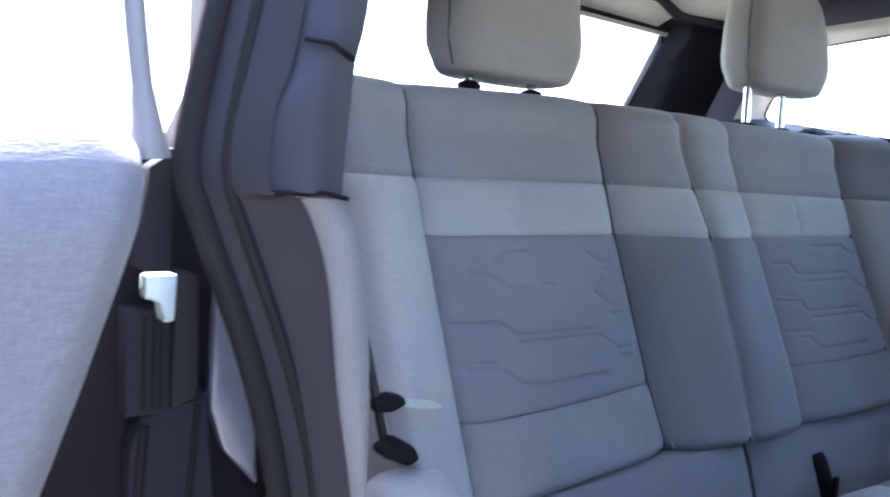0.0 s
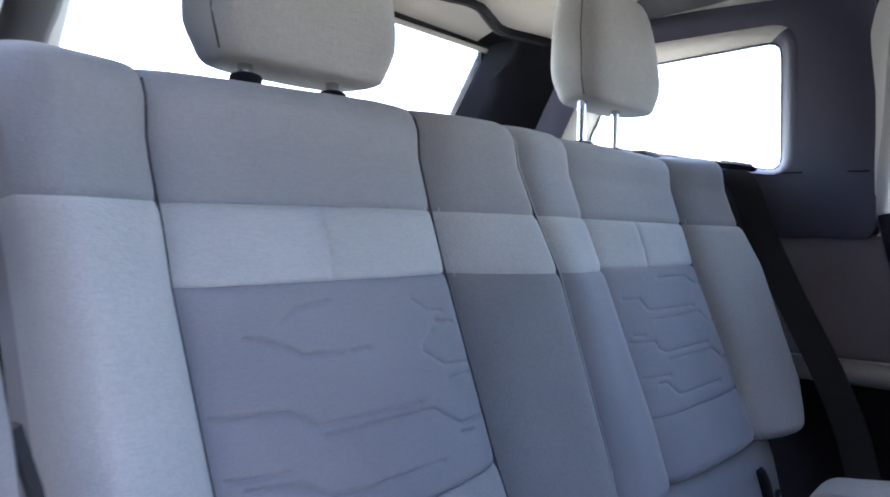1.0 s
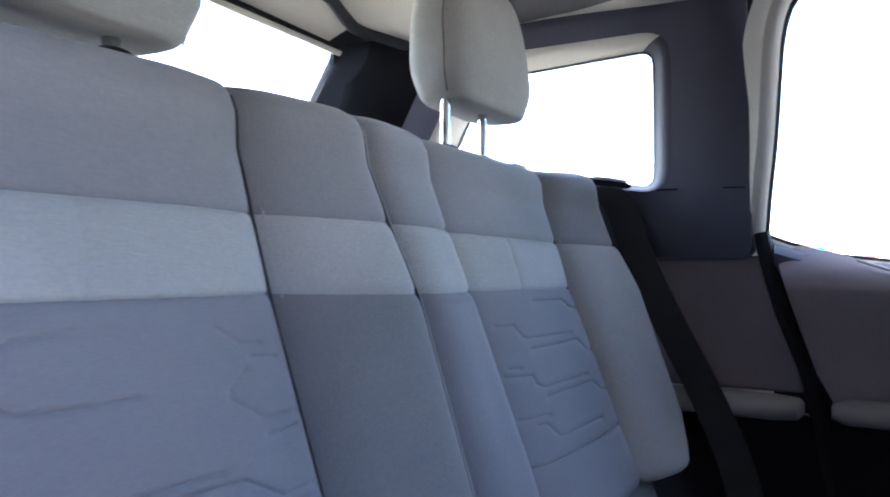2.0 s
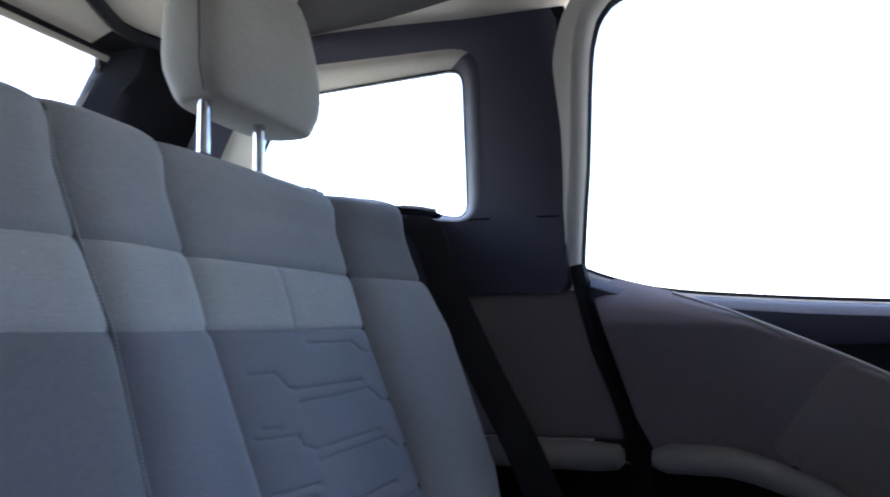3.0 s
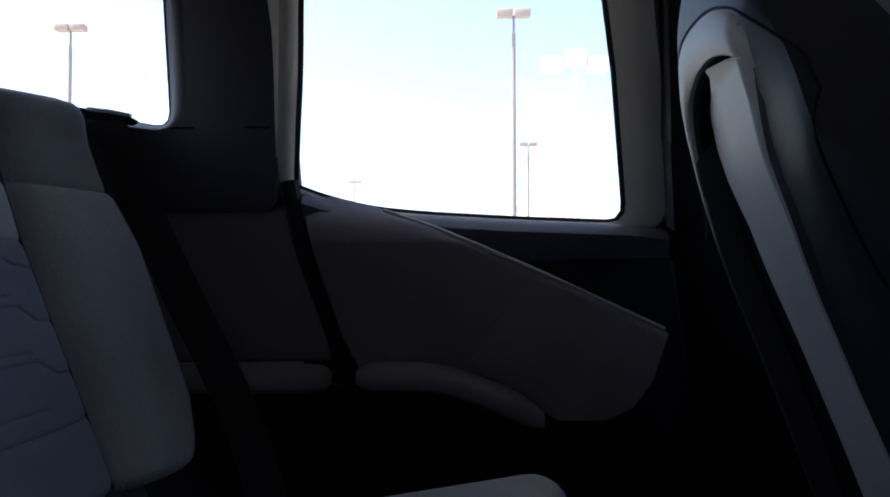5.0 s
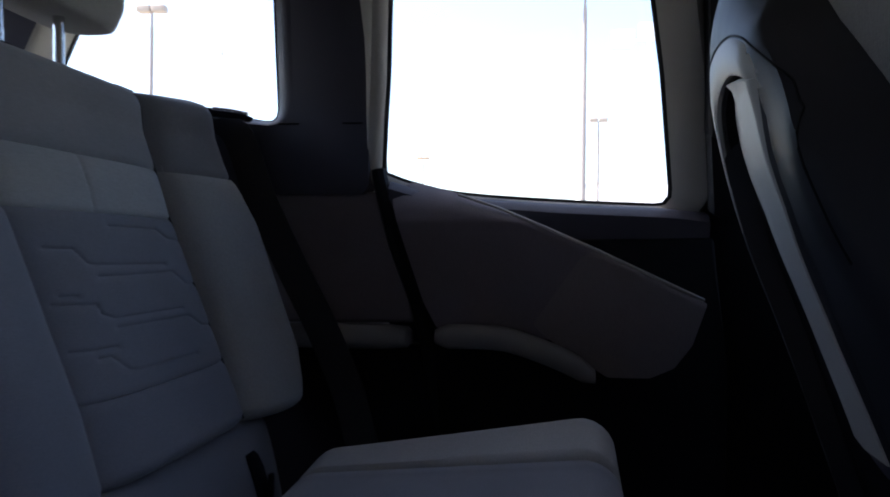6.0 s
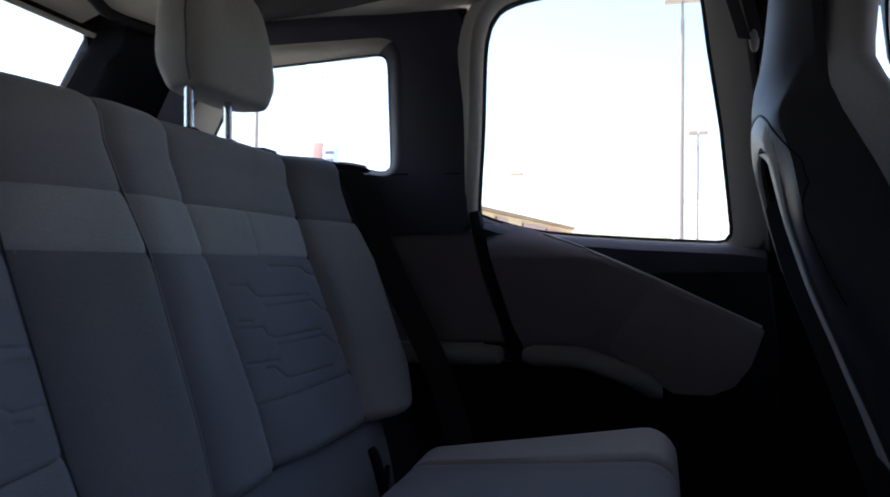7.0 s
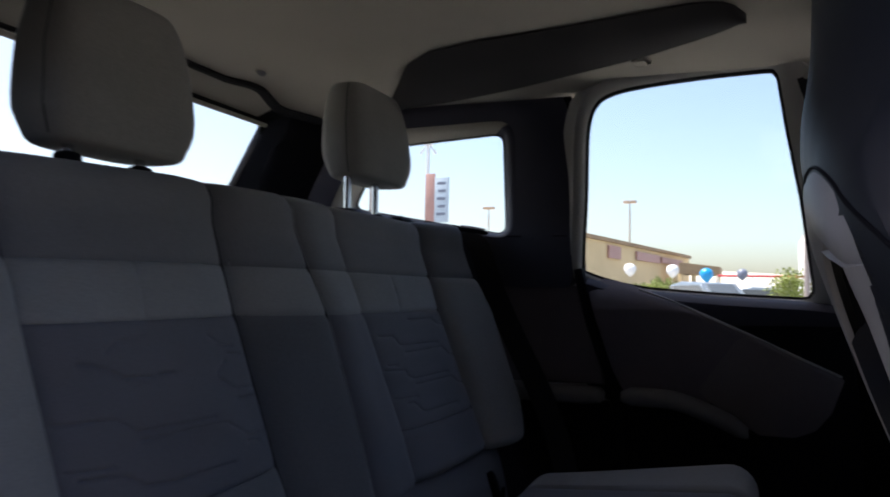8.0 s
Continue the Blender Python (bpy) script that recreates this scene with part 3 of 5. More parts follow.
def build_quarter(side):
    body = thing("quarter_trim", across(side, 0.62, 0.0, 0.40), "charcoal plastic rear quarter trim with a pale cloth panel and window", "car trim", "rear quarter trims")
    n = 96
    g, r, o = resample(Q_GLASS, n), resample(Q_REVEAL, n), resample(Q_OUTER, n)
    lines = []
    for k in range(9):
        t = k / 8
        lines.append([across(side, lerp(trim_x(*r[i]) - 0.004 * math.sin(math.pi * t), quarter_x(g[i][1]), t**1.6), lerp(r[i][0], g[i][0], t), lerp(r[i][1], g[i][1], t)) for i in range(n)])
    first = next(i for i in range(n) if r[i][1] > 1.391 and r[i][0] > -0.110)
    last = max(i for i in range(n) if r[i][1] > 1.225 and r[i][0] > 0.2)
    top = list(range(first, last + 1))
    rest = list(range(top[-1], n)) + list(range(0, top[0] + 1))
    part("window_reveal", loft([[ln[i] for i in rest] for ln in lines], False), PLASTIC, body)
    part("upper_reveal", loft([[ln[i] for i in top] for ln in lines], False), HEADLINER, body, "pale beige window surround")
    ring = [[across(side, trim_x(*o[i]) + (0.05 if side > 0 else 0.0), *o[i]) for i in range(n)]]
    for k in range(5):
        t = k / 4
        ring.append([across(side, trim_x(lerp(o[i][0], r[i][0], t), lerp(o[i][1], r[i][1], t)) - 0.006 * math.sin(math.pi * t), lerp(o[i][0], r[i][0], t), lerp(o[i][1], r[i][1], t)) for i in range(n)])
    part("pillar_trim", loft(ring), PLASTIC, body)
    part("seal", loft([[across(side, quarter_x(z) + dx, y, z) for y, z in resample(grown(g, by), n)] for by, dx in ((0.004, -0.001), (-0.001, -0.002), (-0.001, 0.006), (0.010, 0.006))]), RUBBER, body)
    pane = part("quarter_glass", prism([across(side, quarter_x(z) + 0.004, y, z) for y, z in resample(grown(g, 0.006), 40)], (0.004 * side, 0, 0)), GLASS, body, "clear fixed quarter window")
    pane.visible_shadow = False
    # joint lines of the pillar cover
    part("cover_joint", tube([across(side, trim_x(y, 1.169) - 0.0045, y, 1.169) for y in (-0.222, -0.20, -0.19)], 0.0014, 6), BLACK, body)
    part("cover_joint", tube([across(side, trim_x(y, 1.169) - 0.004, y, 1.169) for y in (-0.122, -0.11, -0.09)], 0.0014, 6), BLACK, body)
    # cloth panel below
    outline = [(0.12, 1.066), (-0.243, 1.066), (-0.262, 0.985), (-0.296, 0.900), (-0.306, 0.868), (0.12, 0.860)] if side > 0 else [(0.14, 1.066), (0.03, 1.066), (0.03, 0.868), (0.14, 0.860)]
    part("cloth_panel", prism([across(side, 0.632 + 0.10 * (z - 1.06), y, z) for y, z in outline], (0.03 * side, 0, 0), 0.006, 3), CLOTH_SIDE, body, "dark greyish cloth panel")
    lines = []
    for y in (0.10, 0.02, -0.08, -0.18, -0.27, -0.300, -0.307) if side > 0 else (0.14, 0.12, 0.10, 0.08, 0.06, 0.05, 0.04):
        k = 1.0 if y > -0.29 else (0.85 if y > -0.305 else 0.5)
        zc = 0.848 + 0.02 * (-0.2 - y) * 0.5
        lines.append([across(side, 0.594 - 0.026 * math.cos(a) * k, y, zc + 0.0185 * math.copysign(abs(math.sin(a)) ** 0.7, math.sin(a)) * k) for a in (2 * math.pi * i / 16 for i in range(16))])
    part("ledge_rail", loft(lines, True, (True, True)), TRIM_PALE, body, "pale grey padded rail")
    part("lower_trim", prism([across(side, 0.615, y, z) for y, z in (((0.70, 0.832), (-0.312, 0.832), (-0.37, 0.60), (-0.37, 0.34), (0.70, 0.34)) if side > 0 else ((0.70, 0.832), (0.0, 0.832), (0.0, 0.34), (0.70, 0.34)))], (0.04 * side, 0, 0), 0.006), BLACK, body)
    part("cargo_side", prism([across(side, 0.64, y, z) for y, z in ((0.44, 1.20), (0.12, 1.07), (0.12, 0.83), (0.70, 0.83), (0.68, 1.06))], (0.03 * side, 0, 0), 0.004), BLACK, body)
    return body


for sd in (1, -1):
    build_quarter(sd)


def build_belt(side):
    belt = thing("seat_belt", across(side, 0.60, -0.02, 1.19), "black webbing seat belt running down beside the rear seat", "seat belt", "rear seat belts")
    line = [(0.604, 0.000, 1.176), (0.597, -0.014, 1.165), (0.589, -0.040, 1.140), (0.583, -0.073, 1.057), (0.573, -0.126, 0.955), (0.562, -0.180, 0.860), (0.554, -0.222, 0.770), (0.550, -0.246, 0.690)]
    pts = smooth_line(line, 4)
    loops = []
    for x, y, z in pts:
        a = Vector((0, 0.0225, -0.0085))
        p = Vector((x, y, z))
        loops.append([across(side, *(p + a * s + Vector((k, 0, 0)))) for s, k in ((-1, 0), (-0.5, -0.001), (0.5, -0.001), (1, 0), (1, 0.0018), (-1, 0.0018))])
    part("webbing", loft(loops, True, (True, True)), BELT, belt)
    g = part("belt_guide", prism([across(side, 0.617, y, z) for y, z in ((-0.045, 1.171), (0.10, 1.193), (0.112, 1.199), (0.09, 1.204), (-0.038, 1.184), (-0.052, 1.177))], (-0.020 * side, 0, 0), 0.0035, 3), BLACK, belt, "glossy black belt guide")
    part("guide_bar", tube([across(side, 0.598, -0.048, 1.181), across(side, 0.596, -0.02, 1.1865), across(side, 0.597, 0.008, 1.190)], 0.0035, 10), CHROME, g, "chromed guide bar")
    return belt


build_belt(1)

tongue = thing("belt_tongue", (-0.552, -0.13, 0.885), "black seat belt tongue with a steel blade hanging by the seat", "seat belt")
part("grip", prism([(-0.5770, -0.135, 0.889), (-0.5630, -0.135, 0.893), (-0.5480, -0.133, 0.888), (-0.5440, -0.133, 0.881), (-0.5580, -0.134, 0.876), (-0.5760, -0.135, 0.878)], (0, 0.012, 0), 0.003), BLACK, tongue)
part("blade", prism([(-0.5470, -0.132, 0.886), (-0.5180, -0.132, 0.880), (-0.5100, -0.132, 0.876), (-0.5080, -0.132, 0.8735), (-0.5170, -0.132, 0.873), (-0.5470, -0.132, 0.879)], (0, 0.0025, 0)), ZINC, tongue, "bare steel blade")
part("webbing_strap", strip([(-0.592, -0.128, 0.965), (-0.5830, -0.128, 0.935), (-0.5770, -0.13, 0.908), (-0.5700, -0.129, 0.885), (-0.5630, -0.125, 0.865), (-0.5560, -0.122, 0.845)], (0.006, 0.003, 0.002), (0, 0.008, 0)), BELT, tongue)
part("buckle", prism([(-0.5720, -0.14, 0.848), (-0.5550, -0.14, 0.855), (-0.5390, -0.14, 0.846), (-0.5320, -0.14, 0.834), (-0.5440, -0.14, 0.829), (-0.5690, -0.14, 0.841)], (0, 0.02, 0), 0.004), BLACK, tongue)

pad = thing("side_pad", (-0.555, -0.145, 0.60), "pale grey cloth side pad beside the rear seat", "car trim")
rows = []
for k in range(13):
    a = math.pi / 2 * k / 12
    w, z = math.cos(a) ** 0.6, 0.60 + 0.222 * math.sin(a) ** 0.8
    rows.append([Vector((-0.540 + (0.060 * w + 0.012 * (1 - w)) * math.copysign(abs(math.cos(t)) ** 0.8, math.cos(t)), -0.135 + 0.060 * w * math.sin(t), z)) for t in (2 * math.pi * i / 28 for i in range(28))])
part("pad", loft(rows, True, (True, True)), CLOTH_LIGHT, pad)


# ---- closed rear door ----
def pane_x(z):
    return 0.676 - 0.40 * (z - 1.05)


W_LOOP = smooth_line([(-0.250, 1.098), (-0.258, 1.165), (-0.268, 1.240), (-0.280, 1.360), (-0.291, 1.402)], 4)[:-1]
W_LOOP += smooth_line([(-0.291, 1.402), (-0.315, 1.426), (-0.375, 1.439), (-0.50, 1.447), (-0.612, 1.449)], 4)[:-1]
W_LOOP += [(-0.612, 1.449), (-0.620, 1.442), (-0.636, 1.350), (-0.660, 1.232), (-0.684, 1.070), (-0.683, 1.056), (-0.672, 1.050)]
W_LOOP += smooth_line([(-0.672, 1.050), (-0.52, 1.056), (-0.372, 1.066), (-0.295, 1.082), (-0.254, 1.096)], 4)[1:-1]


def door_line(by, dx, n=120, front=0.0):
    out = []
    for y, z in resample(grown(resample(W_LOOP, n), by), n):
        if front and y < -0.60:
            y -= front * min(1.0, (-0.60 - y) / 0.05)
        out.append(Vector((pane_x(z) + dx, y, z)))
    return out


door = thing("rear_door", (0.66, -0.48, 0.36), "closed rear car door with a large window and dark cloth panel", "car door")
part("window_seal", loft([door_line(b, x) for b, x in ((0.008, 0.004), (-0.002, 0.0), (-0.002, -0.004), (0.005, -0.010), (0.010, -0.010))]), RUBBER, door)
lines = [door_line(b, x, front=f) for b, x, f in ((0.003, -0.0105, 0.0), (0.006, -0.0145, 0.006), (0.012, -0.020, 0.014), (0.018, -0.022, 0.022), (0.024, -0.022, 0.03), (0.029, -0.010, 0.034), (0.044, 0.018, 0.04), (0.060, 0.034, 0.05))]
part("window_frame", loft(lines), TRIM_GREY, door, "grey plastic window frame")
pane = part("door_glass", prism([Vector((pane_x(z) + 0.004, y, z)) for y, z in resample(grown(resample(W_LOOP, 60), 0.004), 60)], (0.004, 0, 0)), GLASS, door, "clear side window")
pane.visible_shadow = False
# the ledge under the glass, and the dark hollow below it
ledge = []
for y in np.linspace(-0.262, -0.735, 26):
    zt = table(-y, (0.25, 0.295, 0.372, 0.52, 0.684, 0.735), (1.092, 1.078, 1.062, 1.052, 1.046, 1.040))
    ledge.append([Vector((x, float(y), zt + dz)) for x, dz in ((0.678, 0.0), (0.655, -0.003), (0.634, -0.008), (0.624, -0.018), (0.626, -0.034), (0.640, -0.060), (0.645, -0.24), (0.70, -0.24), (0.70, 0.0))])
part("upper_door_trim", loft(ledge, True, (True, True)), PLASTIC, door)


def panel_x(y, z):
    return 0.598 + 0.018 * max(0.0, (-y - 0.62) / 0.1) + 0.028 * max(0.0, (z - 1.02) / 0.06) + 0.02 * max(0.0, (-0.30 - y) * 0 + (0.02 if y > -0.29 else 0))


def cloth_skin(u, v, z0, z1, left, right):
    """A cloth panel between two edges (z, y), rolled away along its top."""
    z = lerp(z0, z1, v)
    y = lerp(table(z, *left), table(z, *right), u)
    top = table(-y, (0.266, 0.285, 0.318, 0.375, 0.435, 0.575, 0.650, 0.752), (1.074, 1.084, 1.078, 1.062, 1.040, 0.9805, 0.946, 0.900))
    rear = max(0.0, 1 - (-y - 0.27) / 0.20)
    return Vector((panel_x(y, z) + (0.010 + 0.022 * rear) * max(0.0, 1 - (top - z) / (0.012 + 0.040 * rear)) ** 2, y, z))


R_LEFT = ((0.850, 0.900, 0.985, 1.056, 1.084), (-0.350, -0.322, -0.292, -0.268, -0.270))
R_RIGHT = ((0.850, 0.8715, 0.9695, 0.9805, 1.04, 1.062, 1.078, 1.084), (-0.507, -0.483, -0.551, -0.575, -0.435, -0.375, -0.318, -0.285))
F_LEFT = ((0.798, 0.842, 0.8715, 0.9695, 0.9805), (-0.590, -0.517, -0.483, -0.551, -0.575))
F_RIGHT = ((0.798, 0.812, 0.845, 0.904, 0.911, 0.946, 0.9805), (-0.650, -0.684, -0.710, -0.731, -0.727, -0.65, -0.576))
part("rear_cloth_panel", sheet(lambda u, v: cloth_skin(u, v, 1.084, 0.850, R_LEFT, R_RIGHT), 40, 60, (0.03, 0, 0)), CLOTH_SIDE, door, "dark greyish cloth panel")
part("front_cloth_panel", sheet(lambda u, v: cloth_skin(u, v, 0.9805, 0.798, F_LEFT, F_RIGHT), 30, 50, (0.03, 0, 0)), CLOTH_SIDE_PALE, door, "slightly paler cloth panel")
edge = [Vector((panel_x(y, z) + 0.004, y, z + 0.001)) for y, z in ((-0.37, 1.060), (-0.435, 1.038), (-0.50, 1.011), (-0.574, 0.979), (-0.65, 0.944), (-0.727, 0.909))]
part("panel_piping", tube(edge, 0.0022, 8), TRIM_GREY, door, "thin pale edge")
lines = []
for i, (y, z) in enumerate(smooth_line([(-0.342, 0.851), (-0.39, 0.852), (-0.447, 0.849), (-0.517, 0.826), (-0.572, 0.800)], 5)):
    k = min(1.0, 0.55 + 0.25 * i, 0.55 + 0.25 * (20 - i))
    lines.append([Vector((0.592 - 0.026 * math.cos(a) * k, y, z + 0.018 * math.copysign(abs(math.sin(a)) ** 0.7, math.sin(a)) * k)) for a in (2 * math.pi * j / 16 for j in range(16))])
part("ledge_rail", loft(lines, True, (True, True)), TRIM_PALE, door, "pale grey padded rail")
part("lower_door_trim", prism([Vector((0.622, y, z)) for y, z in ((-0.325, 0.87), (-0.345, 0.60), (-0.345, 0.36), (-0.76, 0.36), (-0.76, 0.82), (-0.74, 1.0), (-0.30, 0.99))], (0.06, 0, 0), 0.006), BLACK, door)
part("door_gap_seal", tube([(0.640, -0.243, 1.10), (0.636, -0.252, 1.06), (0.630, -0.275, 0.985), (0.628, -0.308, 0.895), (0.628, -0.328, 0.82), (0.63, -0.345, 0.60)], 0.012, 8, up=(1, 0, 0)), RUBBER, door)

# ---- front part of the right side ----
front_door = thing("front_door", (0.67, -1.2, 0.36), "closed black front car door behind the passenger seat", "car door")
part("door_panel", prism([Vector((0.645, y, z)) for y, z in ((-0.738, 0.36), (-0.738, 1.46), (-0.80, 1.46), (-0.83, 1.02), (-1.55, 1.0), (-1.60, 0.36))], (0.05, 0, 0), 0.006), BLACK, front_door)
part("window_frame", tube([(0.60, -0.80, 1.44), (0.55, -1.05, 1.43), (0.60, -1.35, 1.25), (0.65, -1.62, 1.0)], 0.025, 10), BLACK, front_door)
pillar_cover = thing("pillar_cover", (0.60, -0.75, 1.05), "dark slate plastic cover beside the door window", "car trim")
part("upper_cover", prism([(0.570, -0.723, 1.136), (0.575, -0.766, 1.126), (0.50, -0.74, 1.44), (0.495, -0.700, 1.435)], (0.05, 0, 0.01), 0.006), BLACK, pillar_cover)
part("lower_cover", prism([(0.595, -0.733, 1.03), (0.60, -0.775, 1.02), (0.579, -0.7662, 1.134), (0.574, -0.7232, 1.144)], (0.04, 0, 0.01), 0.003), BLACK, pillar_cover)

front_belt = thing("seat_belt", (0.52, -0.69, 1.33), "black webbing front seat belt with a beige guide", "seat belt")
for y0, y1 in ((-0.650, -0.684), (-0.676, -0.702)):
    part("webbing", strip([(0.500, y0, 1.462), (0.503, lerp(y0, y1, 0.5), 1.405), (0.506, y1, 1.350)], (0.003, 0.018, 0.004), (0.0022, 0, 0)), BELT, front_belt)
part("anchor_cover", loft([[Vector((0.508 + 0.011 * k * math.cos(a), -0.670 + 0.015 * k * math.sin(a), z)) for a in (2 * math.pi * i / 20 for i in range(20))] for z, k in ((1.424, 0.5), (1.428, 0.8), (1.438, 1.0), (1.458, 1.0), (1.466, 0.8))], True, (True, True)), TRIM_GREY, front_belt, "beige plastic anchor cover")
part("belt_guide", loft([[Vector((0.508 + 0.004 * k * math.cos(a), -0.698 + 0.007 * k * math.sin(a), z)) for a in (2 * math.pi * i / 16 for i in range(16))] for z, k in ((1.330, 0.4), (1.335, 0.8), (1.347, 1.0), (1.358, 0.9), (1.364, 0.6))], True, (True, True)), TRIM_PALE, front_belt, "beige plastic belt guide")

# ---- passenger seat ----
SEAT_X = 0.315
# height, half width of the cloth, half width of the shell, rearmost y, and how far the shell's sides fall back
SEAT_ROWS = smooth_line([(0.40, 0.25, 0.225, -0.885, 0.085), (0.65, 0.262, 0.232, -0.826, 0.085), (0.80, 0.268, 0.236, -0.778, 0.082), (0.90, 0.270, 0.238, -0.742, 0.078), (1.00, 0.268, 0.234, -0.704, 0.072), (1.10, 0.243, 0.203, -0.678, 0.066), (1.18, 0.180, 0.149, -0.664, 0.060), (1.22, 0.141, 0.121, -0.664, 0.050), (1.265, 0.116, 0.105, -0.673, 0.040), (1.34, 0.105, 0.098, -0.681, 0.030), (1.465, 0.102, 0.082, -0.690, 0.028)], 8)


def seat_row(z, k):
    return table(z, [r[0] for r in SEAT_ROWS], [r[k] for r in SEAT_ROWS]) - (0.008 if k == 3 else 0.0)


def shell_point(u, z, lift=0.0):
    dx = u * seat_row(z, 2) * (1 - 0.13 * ramp(z, (1.20, 1.27), (0.0, 1.0)) if u < 0 else 1)
    swell = ramp(-dx, (0.0, 0.03, 0.06, 0.095, 0.135, 0.165, 0.20, 0.236), (0.0, 0.004, 0.013, 0.028, 0.047, 0.056, 0.064, 0.050))
    inner, outer = ramp(z, (0.60, 0.90, 1.02, 1.10, 1.15, 1.18, 1.25), (0.3, 0.5, 0.58, 0.70, 0.97, 0.9, 0.0)), ramp(z, (0.60, 0.90, 1.05, 1.15, 1.21), (0.3, 0.6, 0.95, 0.9, 0.0))
    swell *= lerp(inner, outer, ramp(-dx - 0.14, (0.0, 0.05), (0.0, 1.0))) * ramp(abs(u), (0.91, 1.0), (1.0, 0.0))
    return Vector((SEAT_X + dx, seat_row(z, 3) - seat_row(z, 4) * abs(u) ** 2.2 - 1.3 * max(0.0, dx - 0.064) * min(1.0, max(0.0, (1.16 - z) / 0.06)) + swell + lift, z))


def shell_skin(u, z):
    """The shell, sunk where the arch's hollow lies."""
    p = shell_point(u, z)
    if -0.138 < p.x - SEAT_X < 0.047 and z < 1.147:
        p.y -= 0.034 * min(1.0, (1.147 - z) / 0.006)
    return p


front_seat = thing("front_seat", (SEAT_X, -0.95, 0.34), "slim front seat with dark shell back and pale arch trim", "car seat", "front seats")
zs = [0.42, 0.5, 0.6, 0.7, 0.8, 0.88, 0.95, 1.02, 1.08, 1.13, 1.17, 1.2, 1.23, 1.26, 1.3, 1.35, 1.4, 1.44, 1.458]
part("back_shell", sheet(lambda u, v: shell_skin(2 * u - 1, table(v * 18, range(19), zs)), 84, 72, (0, -0.011, 0)), SHELL, front_seat, "dark slate plastic back shell")
lines = []
for z in zs + [1.463, 1.468]:
    h, y = seat_row(z - 0.028 * table(z, (1.0, 1.1, 1.2, 1.23, 1.27), (0, 1, 1, 0.7, 0)), 1), seat_row(z, 3)
    k = 1.0 if z < 1.45 else (0.8 if z < 1.465 else 0.5)
    lines.append([Vector((SEAT_X + h * k * math.copysign(abs(math.cos(a)) ** 0.8, math.cos(a)), y - table(z, (1.10, 1.22), (0.098, 0.078)) + table(z, (1.10, 1.22), (0.045, 0.032)) * math.sin(a) * k - 0.004 * abs(math.cos(a)), z)) for a in (2 * math.pi * i / 36 for i in range(36))])
part("cloth_back", loft(lines, True, (True, True)), CLOTH_MID, front_seat, "grey cloth backrest with side bolsters")
part("seat_cushion", box((SEAT_X - 0.25, -1.38, 0.46), (SEAT_X + 0.25, -0.86, 0.64), 0.05, 4), CLOTH_MID, front_seat)
part("seat_base", box((SEAT_X - 0.2, -1.32, 0.34), (SEAT_X + 0.2, -0.9, 0.47), 0.02), BLACK, front_seat)


def on_shell(dx, z, lift):
    return shell_point(max(-1, min(1, dx / seat_row(z, 2))), z, lift)


SHELL_SEAM = smooth_line([(-0.203, 0.97), (-0.200, 1.03), (-0.193, 1.083), (-0.188, 1.098), (-0.175, 1.122), (-0.151, 1.144), (-0.122, 1.164), (-0.09, 1.177), (-0.06, 1.184), (-0.02, 1.187), (0.015, 1.185), (0.040, 1.175), (0.058, 1.155), (0.068, 1.12), (0.070, 1.06), (0.066, 1.0)], 4)
LEG_Z = (0.77, 0.80, 0.90, 0.95, 1.0, 1.018, 1.06, 1.09, 1.118, 1.127, 1.132, 1.138)
LEG_OUT = (-0.132, -0.132, -0.1295, -0.133, -0.137, -0.136, -0.129, -0.129, -0.130, -0.130, -0.105, -0.060)
LEG_IN = (-0.018, -0.022, -0.013, -0.010, -0.003, 0.0, 0.021, 0.029, 0.027, 0.022, 0.015, -0.005)
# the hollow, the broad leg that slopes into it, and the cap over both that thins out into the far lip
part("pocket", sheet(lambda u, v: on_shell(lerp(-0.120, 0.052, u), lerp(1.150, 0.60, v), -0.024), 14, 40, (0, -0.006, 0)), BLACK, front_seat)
rows, flank = [], []
for z in np.linspace(0.80, 1.138, 60):
    o, i_ = table(z, LEG_Z, LEG_OUT), table(z, LEG_Z, LEG_IN)
    side = ramp(z, (1.0, 1.10, 1.138), (0.003, 0.014, 0.022))
    rows.append([on_shell(i_, z, -0.036), on_shell(i_, z, -0.018), on_shell(i_ - 0.003, z, -0.0155), on_shell(lerp(i_, o, 0.5), z, -0.0050), on_shell(o + 0.003, z, 0.0032), on_shell(o, z, 0.0038), on_shell(o - 0.3 * side, z, 0.0024), on_shell(o - side, z, -0.004), on_shell(o, z, -0.034)])
    if z < 1.12:
        flank.append([on_shell(o - 0.001, z, 0.0022), on_shell(o - 0.016, z, -0.0015), on_shell(o - 0.022, z, -0.006), on_shell(o - 0.016, z, -0.032), on_shell(o - 0.001, z, -0.032)])
part("arch_leg", loft(rows, True, (True, True)), ARCH_PALE, front_seat, "pale grey sloping leg of the arch trim")
part("leg_flank", loft(flank, True, (True, True)), SHELL, front_seat)
rows = []
for k in range(6):
    z = 0.797 - 0.005 * k
    o, i_ = -0.131, lerp(-0.024, -0.105, (k / 5) ** 2)
    rows.append([on_shell(i_, z, -0.034), on_shell(i_, z, -0.020), on_shell(lerp(i_, o, 0.5), z, -0.009), on_shell(o, z, -0.001), on_shell(o, z, -0.034)])
part("leg_foot", loft(rows, True, (True, True)), PLASTIC, front_seat, "charcoal plastic end of the arch leg")
